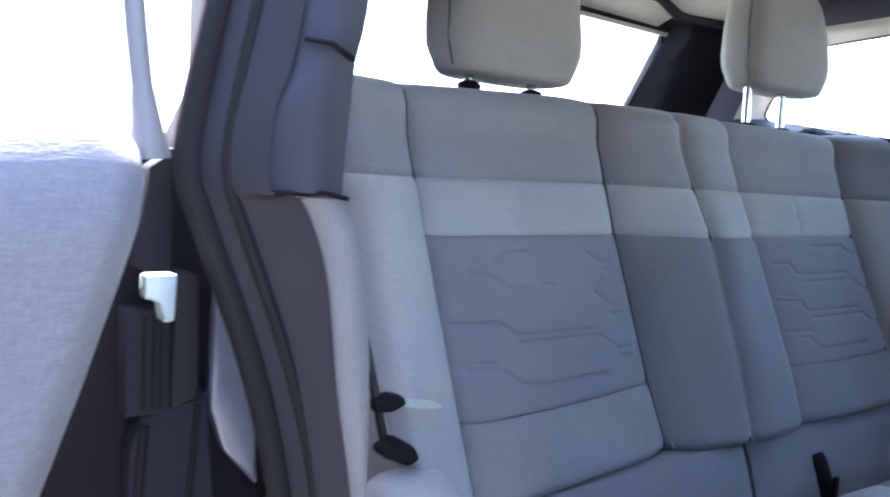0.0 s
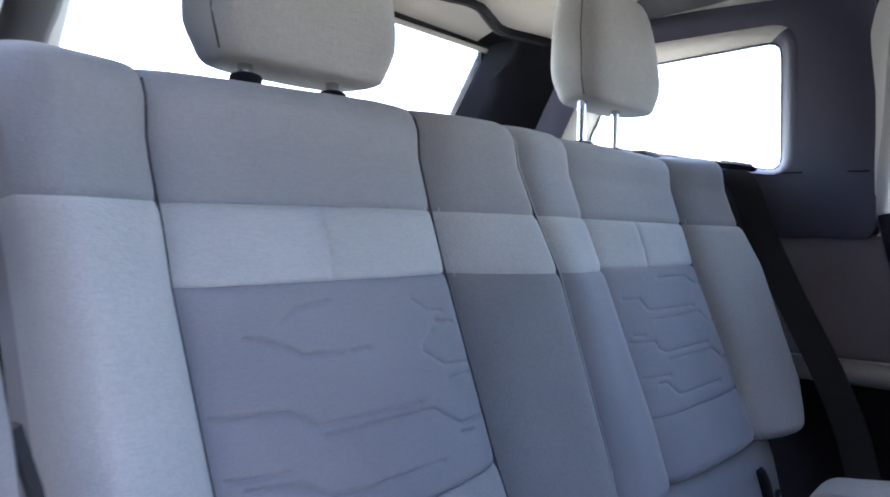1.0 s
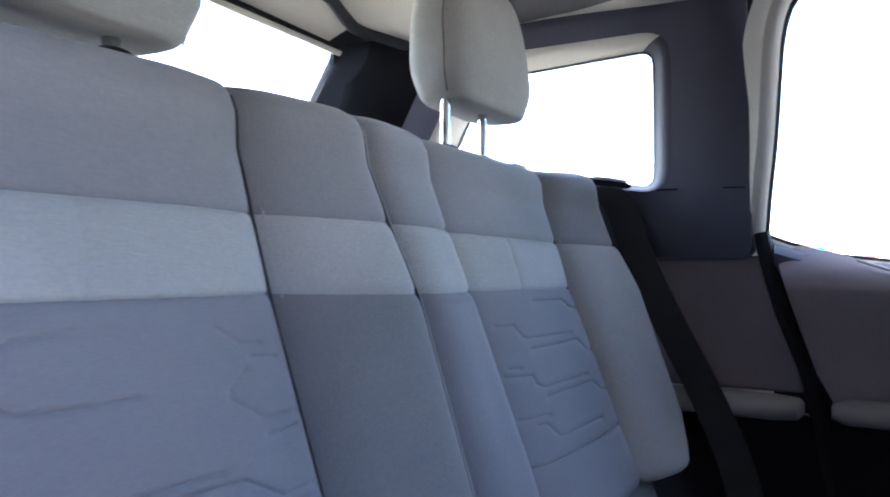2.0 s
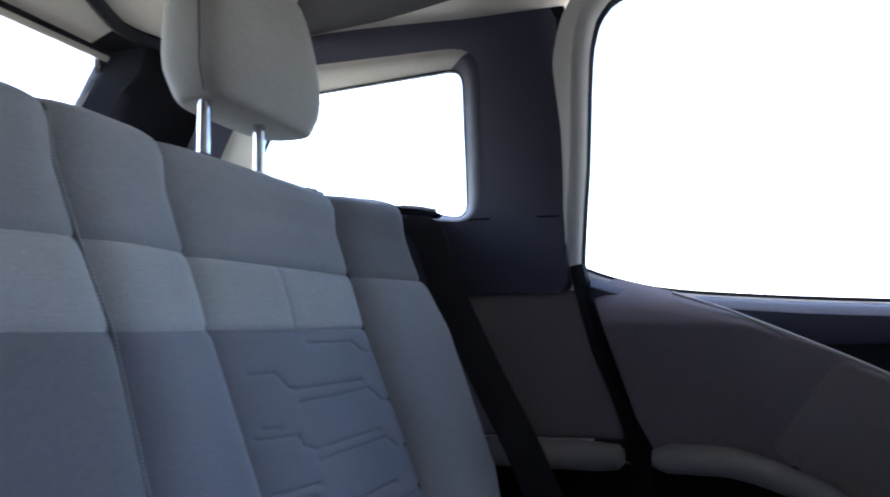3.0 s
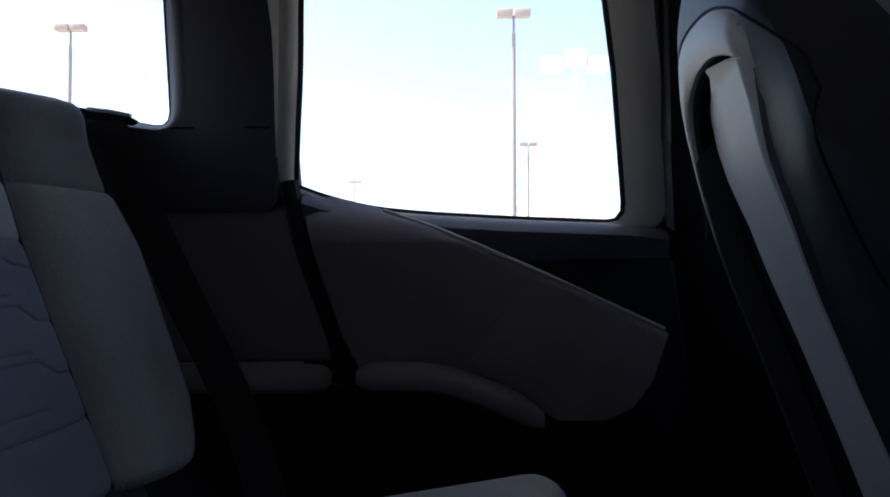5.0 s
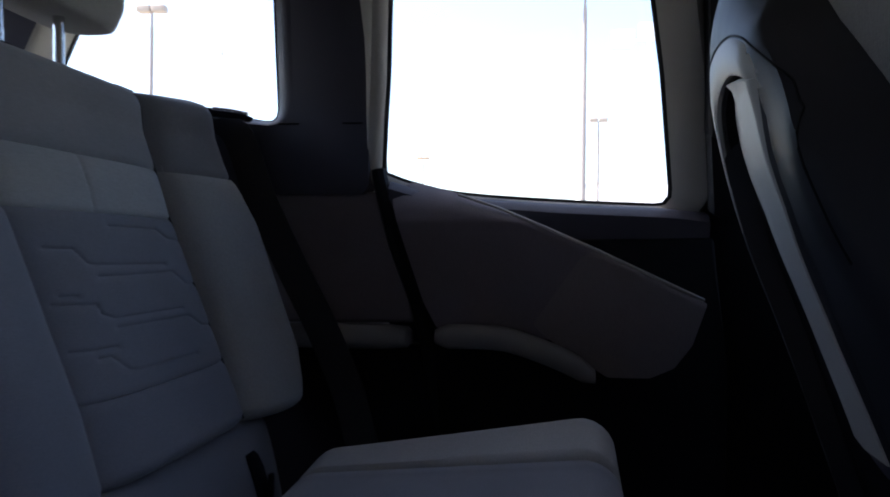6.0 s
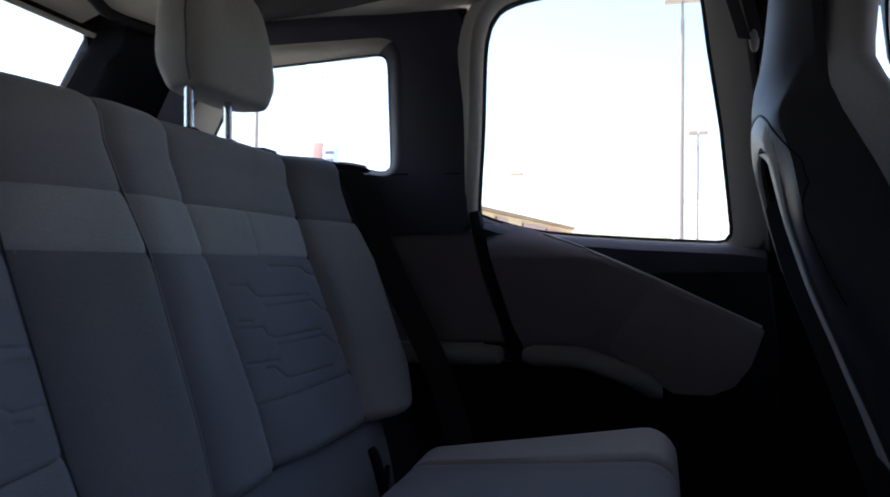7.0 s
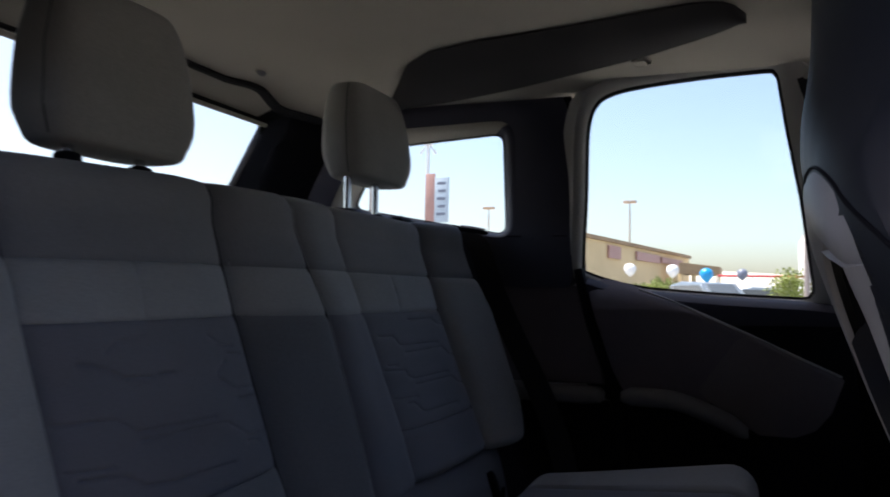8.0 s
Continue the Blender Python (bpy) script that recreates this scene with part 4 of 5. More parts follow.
low = resample_open(smooth_line([(-0.154, 1.116), (-0.132, 1.125), (-0.105, 1.137), (-0.075, 1.144), (-0.045, 1.147), (-0.02, 1.147), (0.0, 1.143), (0.02, 1.135), (0.036, 1.120), (0.047, 1.095), (0.053, 1.06), (0.055, 1.0)], 4), 60)
high = resample_open(smooth_line([(-0.146, 1.144), (-0.122, 1.161), (-0.09, 1.1745), (-0.06, 1.1815), (-0.02, 1.1845), (0.012, 1.1825), (0.036, 1.172), (0.052, 1.148), (0.060, 1.11), (0.0615, 1.06), (0.058, 1.0)], 4), 60)
rows = []
for k, (i_, o) in enumerate(zip(low, high)):
    thick, rise = min(1.0, math.dist(i_, o) / 0.03), min(1.0, k / 5)
    mids = [(lerp(i_[0], o[0], t), lerp(i_[1], o[1], t)) for t in (0.12, 0.5, 0.88)]
    lifts = [lerp(-0.006, q, rise) for q in (0.001, 0.0042 * thick, 0.0046 * thick, 0.0026 * thick, 0.0002)]
    rows.append([on_shell(*i_, -0.008)] + [on_shell(*m, q) for m, q in zip([i_] + mids + [o], lifts)] + [on_shell(*o, -0.028)])
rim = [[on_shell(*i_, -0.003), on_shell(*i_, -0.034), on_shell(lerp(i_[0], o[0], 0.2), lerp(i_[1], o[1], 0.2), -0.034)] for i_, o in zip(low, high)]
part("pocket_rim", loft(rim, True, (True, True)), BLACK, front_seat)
part("arch_cap", loft(rows, True, (True, True)), ARCH_PALE, front_seat, "pale grey rounded cap of the arch trim")
part("shell_joint", tube([on_shell(*p, 0.0) for p in SHELL_SEAM], 0.0012, 6), BLACK, front_seat)

# the driver's seat stands farther back and leans a little more
copy_thing(front_seat, pose(-0.390, -0.969, 0.34, -5.0, 0, 2.8) @ Matrix.Diagonal((1, 1, 0.954, 1)))

# ---- ceiling ----
def ceiling_z(x, y):
    z = 1.487 - 0.12 * min(abs(x + 0.02), 0.56) ** 2
    if y > 0.0:
        z -= 0.030 * (y / 0.33) ** 2
    # a shallow dent in the felt near the rear corner
    z += 0.012 * math.exp(-(((x - 0.345) / 0.055) ** 2) - ((y - 0.255) / 0.055) ** 2)
    return z - 0.03 * max(0.0, (-0.9 - y)) ** 1.5


def header_y(x):
    """The felt's rear edge, which swings in and out before the right corner."""
    return ramp(x, (-0.5, 0.0, 0.14, 0.22, 0.27, 0.303, 0.347, 0.392, 0.422, 0.459, 0.50, 0.60), (0.338, 0.345, 0.350, 0.345, 0.326, 0.325, 0.339, 0.351, 0.346, 0.331, 0.316, 0.30))


def ceiling_point(u, v):
    y = lerp(-1.55, 0.335, v)
    x = lerp(-0.66, table(y, (-0.31, -0.25), (0.530, 0.61)), u)
    y += (header_y(x) - 0.335) * max(0.0, (v - 0.94) / 0.06)
    return Vector((x, y, ceiling_z(x, y)))


ceiling = part("ceiling", sheet(ceiling_point, 60, 100, (0, 0, 0.03)), HEADLINER)
tagged(ceiling, "beige felt car headliner", "ceiling", kind="structure")
# dark strips that paint the soft shade along both sides of the headliner
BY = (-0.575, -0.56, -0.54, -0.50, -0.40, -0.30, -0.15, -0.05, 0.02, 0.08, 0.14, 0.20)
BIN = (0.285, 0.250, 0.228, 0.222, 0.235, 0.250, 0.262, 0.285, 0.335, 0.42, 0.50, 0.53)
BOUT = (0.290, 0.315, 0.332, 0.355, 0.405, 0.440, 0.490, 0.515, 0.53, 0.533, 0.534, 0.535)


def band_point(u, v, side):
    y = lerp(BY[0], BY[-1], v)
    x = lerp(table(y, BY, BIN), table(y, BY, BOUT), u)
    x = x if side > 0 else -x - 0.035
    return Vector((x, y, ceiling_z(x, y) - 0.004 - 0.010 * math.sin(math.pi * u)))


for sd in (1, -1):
    b = part("ceiling_shade", sheet(lambda u, v, sd=sd: band_point(u, v, sd), 12, 50, (0, 0, 0.012)), HEAD_SHADE)
    tagged(b, "shade along the edge of the headliner, put in as a dark strip", "trim", kind="structure")

# ---- rear hatch ----
def hatch_y(z):
    return 0.418 + 0.60 * (1.41 - z)


hatch = thing("hatch", (0.0, 0.60, 0.80), "rear hatch with a sloping window and beige upper trim", "car door")
H_LOOP = rounded([(-0.49, 1.10), (-0.47, 1.422), (0.445, 1.412), (0.435, 1.10)], 0.02)
hl = resample(H_LOOP, 80)
part("hatch_seal", loft([[Vector((x, hatch_y(z) + dy, z)) for x, z in resample(grown(hl, by), 80)] for by, dy in ((0.004, -0.004), (-0.004, -0.004), (-0.004, 0.006), (0.006, 0.006))]), RUBBER, hatch)
pane = part("hatch_glass", prism([Vector((x, hatch_y(z) + 0.003, z)) for x, z in hl], (0, 0.004, 0.002)), GLASS, hatch, "clear sloping rear window")
pane.visible_shadow = False
part("upper_hatch_trim", sheet(lambda u, v: Vector((lerp(-0.50, 0.405, u), lerp(header_y(lerp(-0.50, 0.405, u)) + 0.004, 0.416, v), lerp(1.452, 1.416, v) - 0.012 * (abs(2 * u - 1)) ** 3 * (1 - v))), 40, 6, (0, 0, 0.02)), HEADLINER, hatch, "beige upper trim")
part("corner_cover", sheet(lambda u, v: Vector((lerp(0.406, 0.57, u), lerp(header_y(lerp(0.406, 0.57, u)) + 0.004, 0.416, v), lerp(1.445, 1.414, v) - 0.010 * u)), 16, 6, (0, 0, 0.02)), BLACK, hatch)
part("header_seal", tube([(x, header_y(x) + 0.002, ceiling_z(x, header_y(x)) - 0.003) for x in np.linspace(-0.5, 0.53, 60)], [lerp(0.0075, 0.011, max(0.0, min(1.0, (k - 40) / 10))) for k in range(60)], 8), RUBBER, hatch)
part("frame_strip", prism([(-0.462, hatch_y(1.4115) - 0.007, 1.4125), (0.441, hatch_y(1.4085) - 0.007, 1.4095), (0.449, hatch_y(1.402) - 0.007, 1.402), (-0.462, hatch_y(1.405) - 0.007, 1.405)], (0, 0.006, 0), 0.001), HEADLINER, hatch, "beige strip above the rear window")
part("strip_joint", tube([(-0.462, hatch_y(1.4135) - 0.008, 1.4145), (0.0, hatch_y(1.412) - 0.008, 1.4130), (0.441, hatch_y(1.4105) - 0.008, 1.4115)], 0.0018, 6), BLACK, hatch)
part("lower_hatch_trim", sheet(lambda u, v: Vector((lerp(-0.62, 0.57, u), hatch_y(1.115) + 0.02 * v, lerp(1.115, 0.70, v))), 8, 6, (0, 0.03, 0)), BLACK, hatch)
for sd in (1, -1):
    gx = 0.440 if sd > 0 else 0.432
    def post(u, v, sd=sd, gx=gx):
        z = lerp(1.455, 1.05, v)
        a = Vector((gx, hatch_y(min(z, 1.42)) - 0.004, z))
        b = Vector((0.605 + 0.05 * v, lerp(0.225, 0.36, min(1, max(0, (1.40 - z) / 0.17))), z))
        p = a.lerp(b, u)
        p.y -= 0.03 * math.sin(math.pi * u)
        return across(sd, p.x, p.y, p.z)
    # wavy boundary between the slate edge and the black rest of the pillar
    def rim_u(v):
        return 0.135 + 0.020 * math.sin(17 * v) + 0.012 * math.sin(41 * v + 1)
    part("rear_pillar_edge", sheet(lambda u, v, f=post: f(u * (rim_u(v) + 0.02), v), 6, 30, (0, 0.02, 0)), SHELL, hatch, "slate plastic edge")
    part("rear_pillar", sheet(lambda u, v, f=post: f(lerp(rim_u(v), 1.0, u), v) + Vector((0, -0.008 + 0.012 * u, 0)), 14, 40, (0, 0.02, 0)), BLACK, hatch, "black rear pillar surface with a wavy edge")

# ---- floor and outer shell ----
def structure(name, bm, material, label, category):
    return tagged(part(name, bm, material), label, category, kind="structure")


pillar = []
for z in (0.40, 1.0, 1.06, 1.2, 1.35, 1.45, 1.50):
    x = pane_x(max(z, 1.05)) + 0.050
    pillar.append([Vector((x, -0.240, z)), Vector((x, -0.190, z)), Vector((x + 0.02, -0.190, z)), Vector((x + 0.02, -0.240, z))])
structure("door_post", loft(pillar, True, (True, True)), BLACK, "black body post between the windows", "car body")
cap = part("cap", tube([(0.428, -0.400, 1.4655), (0.427, -0.400, 1.4595), (0.427, -0.400, 1.458)], [0.018, 0.018, 0.015], 24), HEADLINER)
tagged(cap, "small round beige cap in the headliner", "trim", kind="structure")
clip = part("clip", loft([[Vector((0.242 + 0.013 * k * math.cos(a), 0.281 + 0.007 * k * math.sin(a), ceiling_z(0.242, 0.281) - h)) for a in (2 * math.pi * i / 16 for i in range(16))] for h, k in ((-0.004, 1.0), (0.002, 1.0), (0.006, 0.7), (0.0075, 0.3))], True, (True, True)), PAINT_GREY)
tagged(clip, "small grey clip in the headliner", "trim", kind="structure")
# added to stop light leaking in at the left rear, behind the jamb
structure("left_leak_block", box((-0.674, -0.030, 0.34), (-0.652, 0.06, 1.47), 0.004), BLACK, "black block behind the door jamb, added against light leaks", "wall")
structure("floor", box((-0.70, -1.9, 0.28), (0.70, 0.72, 0.34), 0.01), CARPET, "black carpet on the car floor", "floor")
structure("cargo_floor", box((-0.63, 0.16, 0.70), (0.58, 0.72, 0.74), 0.005), CARPET, "black carpet behind the rear seats", "floor")
structure("bulkhead", box((-0.70, -1.95, 0.28), (0.70, -1.60, 1.0), 0.03), BLACK, "black dashboard end of the cabin", "wall")
structure("outer_roof", sheet(lambda u, v: Vector((lerp(-0.66, 0.665, u), lerp(-1.55, 0.43, v), 1.535 - 0.03 * max(0.0, lerp(-1.55, 0.43, v)) / 0.43)), 16, 20, (0, 0, 0.012)), BLACK, "black car roof", "roof")
structure("body_side", prism([(0.702, y, z) for y, z in ((-2.0, 0.12), (-2.0, 0.98), (-0.74, 1.02), (-0.25, 1.06), (0.10, 1.14), (0.40, 1.20), (0.74, 1.02), (0.74, 0.12))], (0.10, 0, 0), 0.03, 3), PAINT, "plain grey car body side", "car body")
structure("body_quarter", prism([(-0.752, y, z) for y, z in ((0.06, 0.12), (0.06, 1.02), (0.42, 1.04), (0.74, 1.0), (0.74, 0.12))], (-0.06, 0, 0), 0.015, 3), PAINT, "plain grey car body side", "car body")
structure("body_rear", box((-0.75, 0.70, 0.12), (0.72, 0.80, 0.98), 0.03), PAINT, "plain grey car rear", "car body")
structure("underbody", box((-0.72, -2.0, 0.0), (0.70, 0.74, 0.27), 0.03), BLACK, "black underside of the car", "car body")
structure("windscreen_post", tube([(0.55, -1.05, 1.45), (0.62, -1.35, 1.27), (0.68, -1.75, 0.99)], 0.03, 10), BLACK, "black windscreen post", "car body")
structure("windscreen_post", tube([(-0.60, -1.05, 1.45), (-0.67, -1.35, 1.27), (-0.72, -1.75, 0.99)], 0.03, 10), BLACK, "black windscreen post", "car body")

# added to darken the cabin; closes the front door opening out of view
structure("front_light_block", box((-0.78, -1.62, 0.12), (-0.71, -0.86, 1.02), 0.02), BLACK, "unseen black block added across the front door opening", "wall")

# out of view, added to hold back sky light at the open left door
structure("side_light_block", box((-1.9, -4.5, -0.05), (-1.7, 1.5, 2.0), 0.02), BLACK, "unseen dark block added to cut the light from the left", "wall")

# ---- left door jamb ----
A_UP = [(-0.648, 1.46), (-0.650, 1.30), (-0.661, 1.169), (-0.669, 1.126), (-0.674, 1.056)]
B_UP = [(-0.668, 1.46), (-0.690, 1.25), (-0.704, 1.138), (-0.716, 1.099), (-0.717, 1.056)]
A_LOW = [(-0.674, 1.053), (-0.662, 1.030), (-0.651, 0.967), (-0.648, 0.884), (-0.648, 0.845)]
B_LOW = [(-0.699, 1.053), (-0.681, 1.010), (-0.670, 0.933), (-0.659, 0.873), (-0.655, 0.845)]
B_ALL = B_UP + [(-0.699, 1.052), (-0.681, 1.010), (-0.670, 0.933), (-0.659, 0.873), (-0.652, 0.80), (-0.65, 0.40)]
C_ALL = [(-0.690, 1.46), (-0.712, 1.27), (-0.734, 1.162), (-0.748, 1.088), (-0.748, 1.060), (-0.739, 1.034), (-0.713, 0.965), (-0.696, 0.906), (-0.687, 0.862), (-0.676, 0.80), (-0.67, 0.40)]


def between(a, ya, b, yb, bow):
    pa, pb = smooth_line(a, 5), smooth_line(b, 5)
    n = len(pa) - 1

    def f(u, v):
        i = min(n, int(round(v * n)))
        return Vector((lerp(pa[i][0], pb[i][0], u), lerp(ya, yb, u) - bow * math.sin(math.pi * u), lerp(pa[i][1], pb[i][1], u)))

    return sheet(f, 8, n, (0, 0.03, 0))


jamb = thing("door_jamb", (-0.70, -0.2, 0.30), "charcoal door jamb with rubber seals and a pale cloth edge", "car trim")
part("pillar_cover", between(A_UP, -0.245, B_UP, -0.240, 0.012), JAMB_COVER, jamb)
part("cloth_edge", between(A_LOW, -0.245, B_LOW, -0.240, 0.008), CLOTH_MID, jamb, "pale grey cloth edge")
part("jamb_trim", between(B_ALL, -0.243, C_ALL, -0.212, 0.004), JAMB_TRIM, jamb)
for y, z, drop in ((-0.249, 1.0545, 0.001), (-0.252, 1.1365, 0.004)):
    x0, x1 = (-0.673, -0.702) if z > 1.1 else (-0.672, -0.716)
    part("cover_joint", tube([(x0, y, z - drop), (-0.690, y - 0.006, z + 0.002), (x1, y + 0.004, z + drop)], 0.0016, 6), BLACK, jamb)
part("door_seal", tube([Vector((x - 0.002, -0.208, z)) for x, z in smooth_line(C_ALL, 4)], 0.009, 10, up=(0, 1, 0)), RUBBER, jamb, "black rubber door seal")
part("second_seal", tube([Vector((x + 0.014, -0.226, z)) for x, z in smooth_line(C_ALL, 4)], 0.004, 8, up=(0, 1, 0)), RUBBER, jamb)
part("jamb_plate", prism([(-0.800, -0.184, 1.078), (-0.740, -0.184, 1.078), (-0.690, -0.184, 0.90), (-0.68, -0.184, 0.40), (-0.87, -0.184, 0.40), (-0.85, -0.184, 0.80)], (0, 0.02, 0), 0.004), BLACK, jamb)
part("painted_jamb", prism([(-0.7285, -0.194, 1.000), (-0.7305, -0.194, 0.92), (-0.721, -0.194, 0.892), (-0.698, -0.194, 0.865), (-0.702, -0.194, 0.909), (-0.718, -0.194, 0.976)], (0, 0.012, 0), 0.003), JAMB_PAINT, jamb, "blue-grey painted jamb")
part("hinge_cover", prism([(-0.758, -0.212, 1.010), (-0.745, -0.212, 1.006), (-0.744, -0.212, 0.934), (-0.759, -0.212, 0.930)], (0, 0.02, 0), 0.002), RUBBER, jamb)
part("hinge_plate", prism([(-0.784, -0.208, 0.988), (-0.759, -0.208, 0.985), (-0.759, -0.208, 0.926), (-0.783, -0.208, 0.926)], (0, 0.02, 0), 0.002), JAMB_DARK, jamb)
for lx in (-0.7735, -0.768, -0.764):
    part("plate_groove", tube([(lx, -0.208, 0.984), (lx, -0.208, 0.93)], 0.0012, 6), BLACK, jamb)
part("catch_cover", prism([(-0.779, -0.214, 1.010), (-0.774, -0.214, 1.066), (-0.762, -0.214, 1.075), (-0.761, -0.214, 1.009)], (0, 0.02, 0), 0.002), JAMB_DARK, jamb)
part("lower_cover", prism([(-0.782, -0.206, 0.40), (-0.780, -0.206, 0.905), (-0.774, -0.206, 0.926), (-0.756, -0.206, 0.930), (-0.735, -0.206, 0.936), (-0.731, -0.206, 0.86), (-0.72, -0.206, 0.40)], (0, 0.02, 0), 0.004), JAMB_DARK, jamb)
part("cover_groove", tube([(-0.7725, -0.2065, 0.92), (-0.776, -0.2065, 0.86), (-0.777, -0.2065, 0.80)], 0.003, 8), BLACK, jamb)
part("cover_groove", tube([(-0.742, -0.2065, 0.93), (-0.746, -0.2065, 0.88), (-0.752, -0.2065, 0.80)], 0.002, 8), BLACK, jamb)

# ---- open rear door ----
open_door = thing("open_rear_door", (-1.0, -0.24, 0.36), "open rear car door with a pale cloth inner panel", "car door")
EDGE = [(-0.791, 1.081), (-0.787, 1.074), (-0.7855, 1.062), (-0.789, 1.038), (-0.799, 0.999), (-0.811, 0.955), (-0.825, 0.908), (-0.86, 0.80), (-0.90, 0.66), (-0.91, 0.50)]
EDGE_Z, EDGE_X = [z for x, z in reversed(EDGE)] + [1.0885, 1.0975], [x for x, z in reversed(EDGE)] + [-0.795, -0.806]


def door_skin(u, v):
    """The stuffed inner panel: rolled over at its top, leaning in towards the foot."""
    u, v = math.sin(u * math.pi / 2), v**1.8
    z0 = lerp(1.0975, 0.46, v)
    xe = table(z0, EDGE_Z, EDGE_X)
    x = lerp(-1.29, xe, u)
    z = z0 - 0.11 * (-0.802 - x) * (1 - v) if x < -0.802 else z0
    y = -0.270 + 0.028 * max(0.0, 1 - (1.0975 - z0) / 0.06) ** 2 + 0.22 * max(0.0, 1.03 - z0) + 0.014 * max(0.0, 1 - (xe - x) / 0.02) ** 2
    return Vector((x, y, z))


part("inner_panel", sheet(door_skin, 60, 60, (0, 0.03, 0)), CLOTH_DOOR, open_door, "pale blue-grey woven cloth panel")
part("door_shell", prism([(-0.80, -0.125, 1.06), (-0.80, -0.125, 0.90), (-0.86, -0.125, 0.40), (-1.30, -0.125, 0.40), (-1.34, -0.125, 0.90), (-1.30, -0.125, 1.02)], (0, 0.05, 0), 0.006), PLASTIC, open_door)
fr = [(-0.779, 1.07), (-0.782, 1.10), (-0.786, 1.147), (-0.797, 1.30), (-0.806, 1.38), (-0.83, 1.42), (-0.95, 1.44), (-1.12, 1.44), (-1.20, 1.30), (-1.27, 1.07)]
part("window_frame", tube([(x, -0.235 + 0.12 * max(0, z - 1.08), z) for x, z in smooth_line(fr, 5)], [0.0105, 0.0098, 0.009, 0.0082, 0.0074, 0.0068] + [0.0058] * 40, 10, up=(0, 1, 0)), PAINT_GREY, open_door, "grey window frame")
part("catch", prism([(-0.7845, -0.253, 1.0125), (-0.769, -0.253, 1.0125), (-0.770, -0.253, 0.988), (-0.776, -0.253, 0.988), (-0.776, -0.253, 1.000), (-0.7845, -0.253, 1.000)], (0, 0.012, 0), 0.0015), ZINC, open_door, "zinc-plated steel catch")

def spread(ob, k, names=()):
    """Moves parts of the left side outwards along their lines from the door opening."""
    c0 = Vector((-0.8796, -0.6332, 1.0663))
    m = Matrix.Translation(c0) @ Matrix.Scale(k, 4) @ Matrix.Translation(-c0)
    for ch in ob.children:
        if not names or ch.name.split(".")[0] in names:
            ch.data.transform(m)


JAMB_NEAR = ("pillar_cover", "cloth_edge", "jamb_trim", "cover_joint", "door_seal", "second_seal")
spread(jamb, 1.21, JAMB_NEAR)
spread(jamb, 1.33, ("jamb_plate", "painted_jamb", "hinge_cover", "hinge_plate", "plate_groove", "catch_cover", "lower_cover", "cover_groove"))
spread(open_door, 1.33)

# ---- outside ----
EYE0 = Vector((-0.4, -0.5, 1.0))


def spot(az, dist, z=0.0):
    return Vector((EYE0.x + dist * math.cos(radians(az)), EYE0.y + dist * math.sin(radians(az)), z))


ground = structure("ground", box((-2500, -2500, -0.6), (2500, 2500, -0.01)), ASPHALT, "pale worn asphalt car park", "ground")


def build_lamp(x, y, height):
    lamp = thing("street_lamp", (x, y, 0), "tall brown car park lamp with a flat box head", "street lamp", "car park lamps")
    part("pole", tube([(x, y, -0.05), (x, y, height * 0.5), (x, y, height - 0.9)], [0.12, 0.10, 0.09], 12), POLE, lamp)
    part("base", tube([(x, y, -0.05), (x, y, 0.8)], 0.32, 16), WHITEPAINT, lamp)
    part("neck", tube([(x, y, height - 0.95), (x, y, height - 0.12)], 0.06, 10), POLE, lamp)
    for s in (-1, 1):
        part("lamp_head", box((x - 0.25, y + (0.04 if s > 0 else -0.74), height - 0.16), (x + 0.25, y + (0.74 if s > 0 else -0.04), height + 0.16), 0.03), LAMPHEAD, lamp)
    return lamp


for lx, ly, lh in ((32.0, -2.19, 12.42), (62.0, -4.96, 11.9), (85.0, 13.45, 11.68), (35.0, 19.37, 13.07)):
    build_lamp(lx, ly, lh)
p = spot(20.0, 92)
build_lamp(p.x, p.y, 11.5)


def build_cluster(az, dist, elev):
    p = spot(az, dist)
    top = 1.0 + dist * math.tan(radians(elev))
    lamp = thing("floodlight_mast", p, "white mast with three box floodlights", "street lamp", "floodlight masts")
    part("mast", tube([(p.x, p.y, -0.05), (p.x, p.y, top)], [0.16, 0.10], 12), WHITEPAINT, lamp)
    part("crossarm", tube([(p.x, p.y - 1.3, top - 0.3), (p.x, p.y + 1.4, top - 0.3)], 0.05, 8), WHITEPAINT, lamp)
    for dy, dz in ((-1.15, -0.25), (0.0, 0.1), (1.35, -0.25)):
        part("floodlight", box((p.x - 0.3, p.y + dy - 0.55, top + dz - 0.3), (p.x + 0.3, p.y + dy + 0.55, top + dz + 0.42), 0.05), WHITEPAINT, lamp)
        part("bracket", box((p.x - 0.28, p.y + dy - 0.45, top + dz - 0.38), (p.x + 0.28, p.y + dy + 0.45, top + dz - 0.31)), WHITEPAINT, lamp)
    part("camera_box", box((p.x - 0.15, p.y - 0.25, top - 2.45), (p.x + 0.15, p.y + 0.25, top - 2.2), 0.02), WHITEPAINT, lamp)
    for dy in (-0.5, 0.5):
        part("dome", tube([(p.x, p.y + dy, top - 3.0), (p.x, p.y + dy, top - 2.9), (p.x, p.y + dy * 0.3, top - 2.5)], [0.10, 0.10, 0.03], 8), WHITEPAINT, lamp)


build_cluster(-7.75, 40, 15.9)
build_cluster(24.9, 46, 14.2)

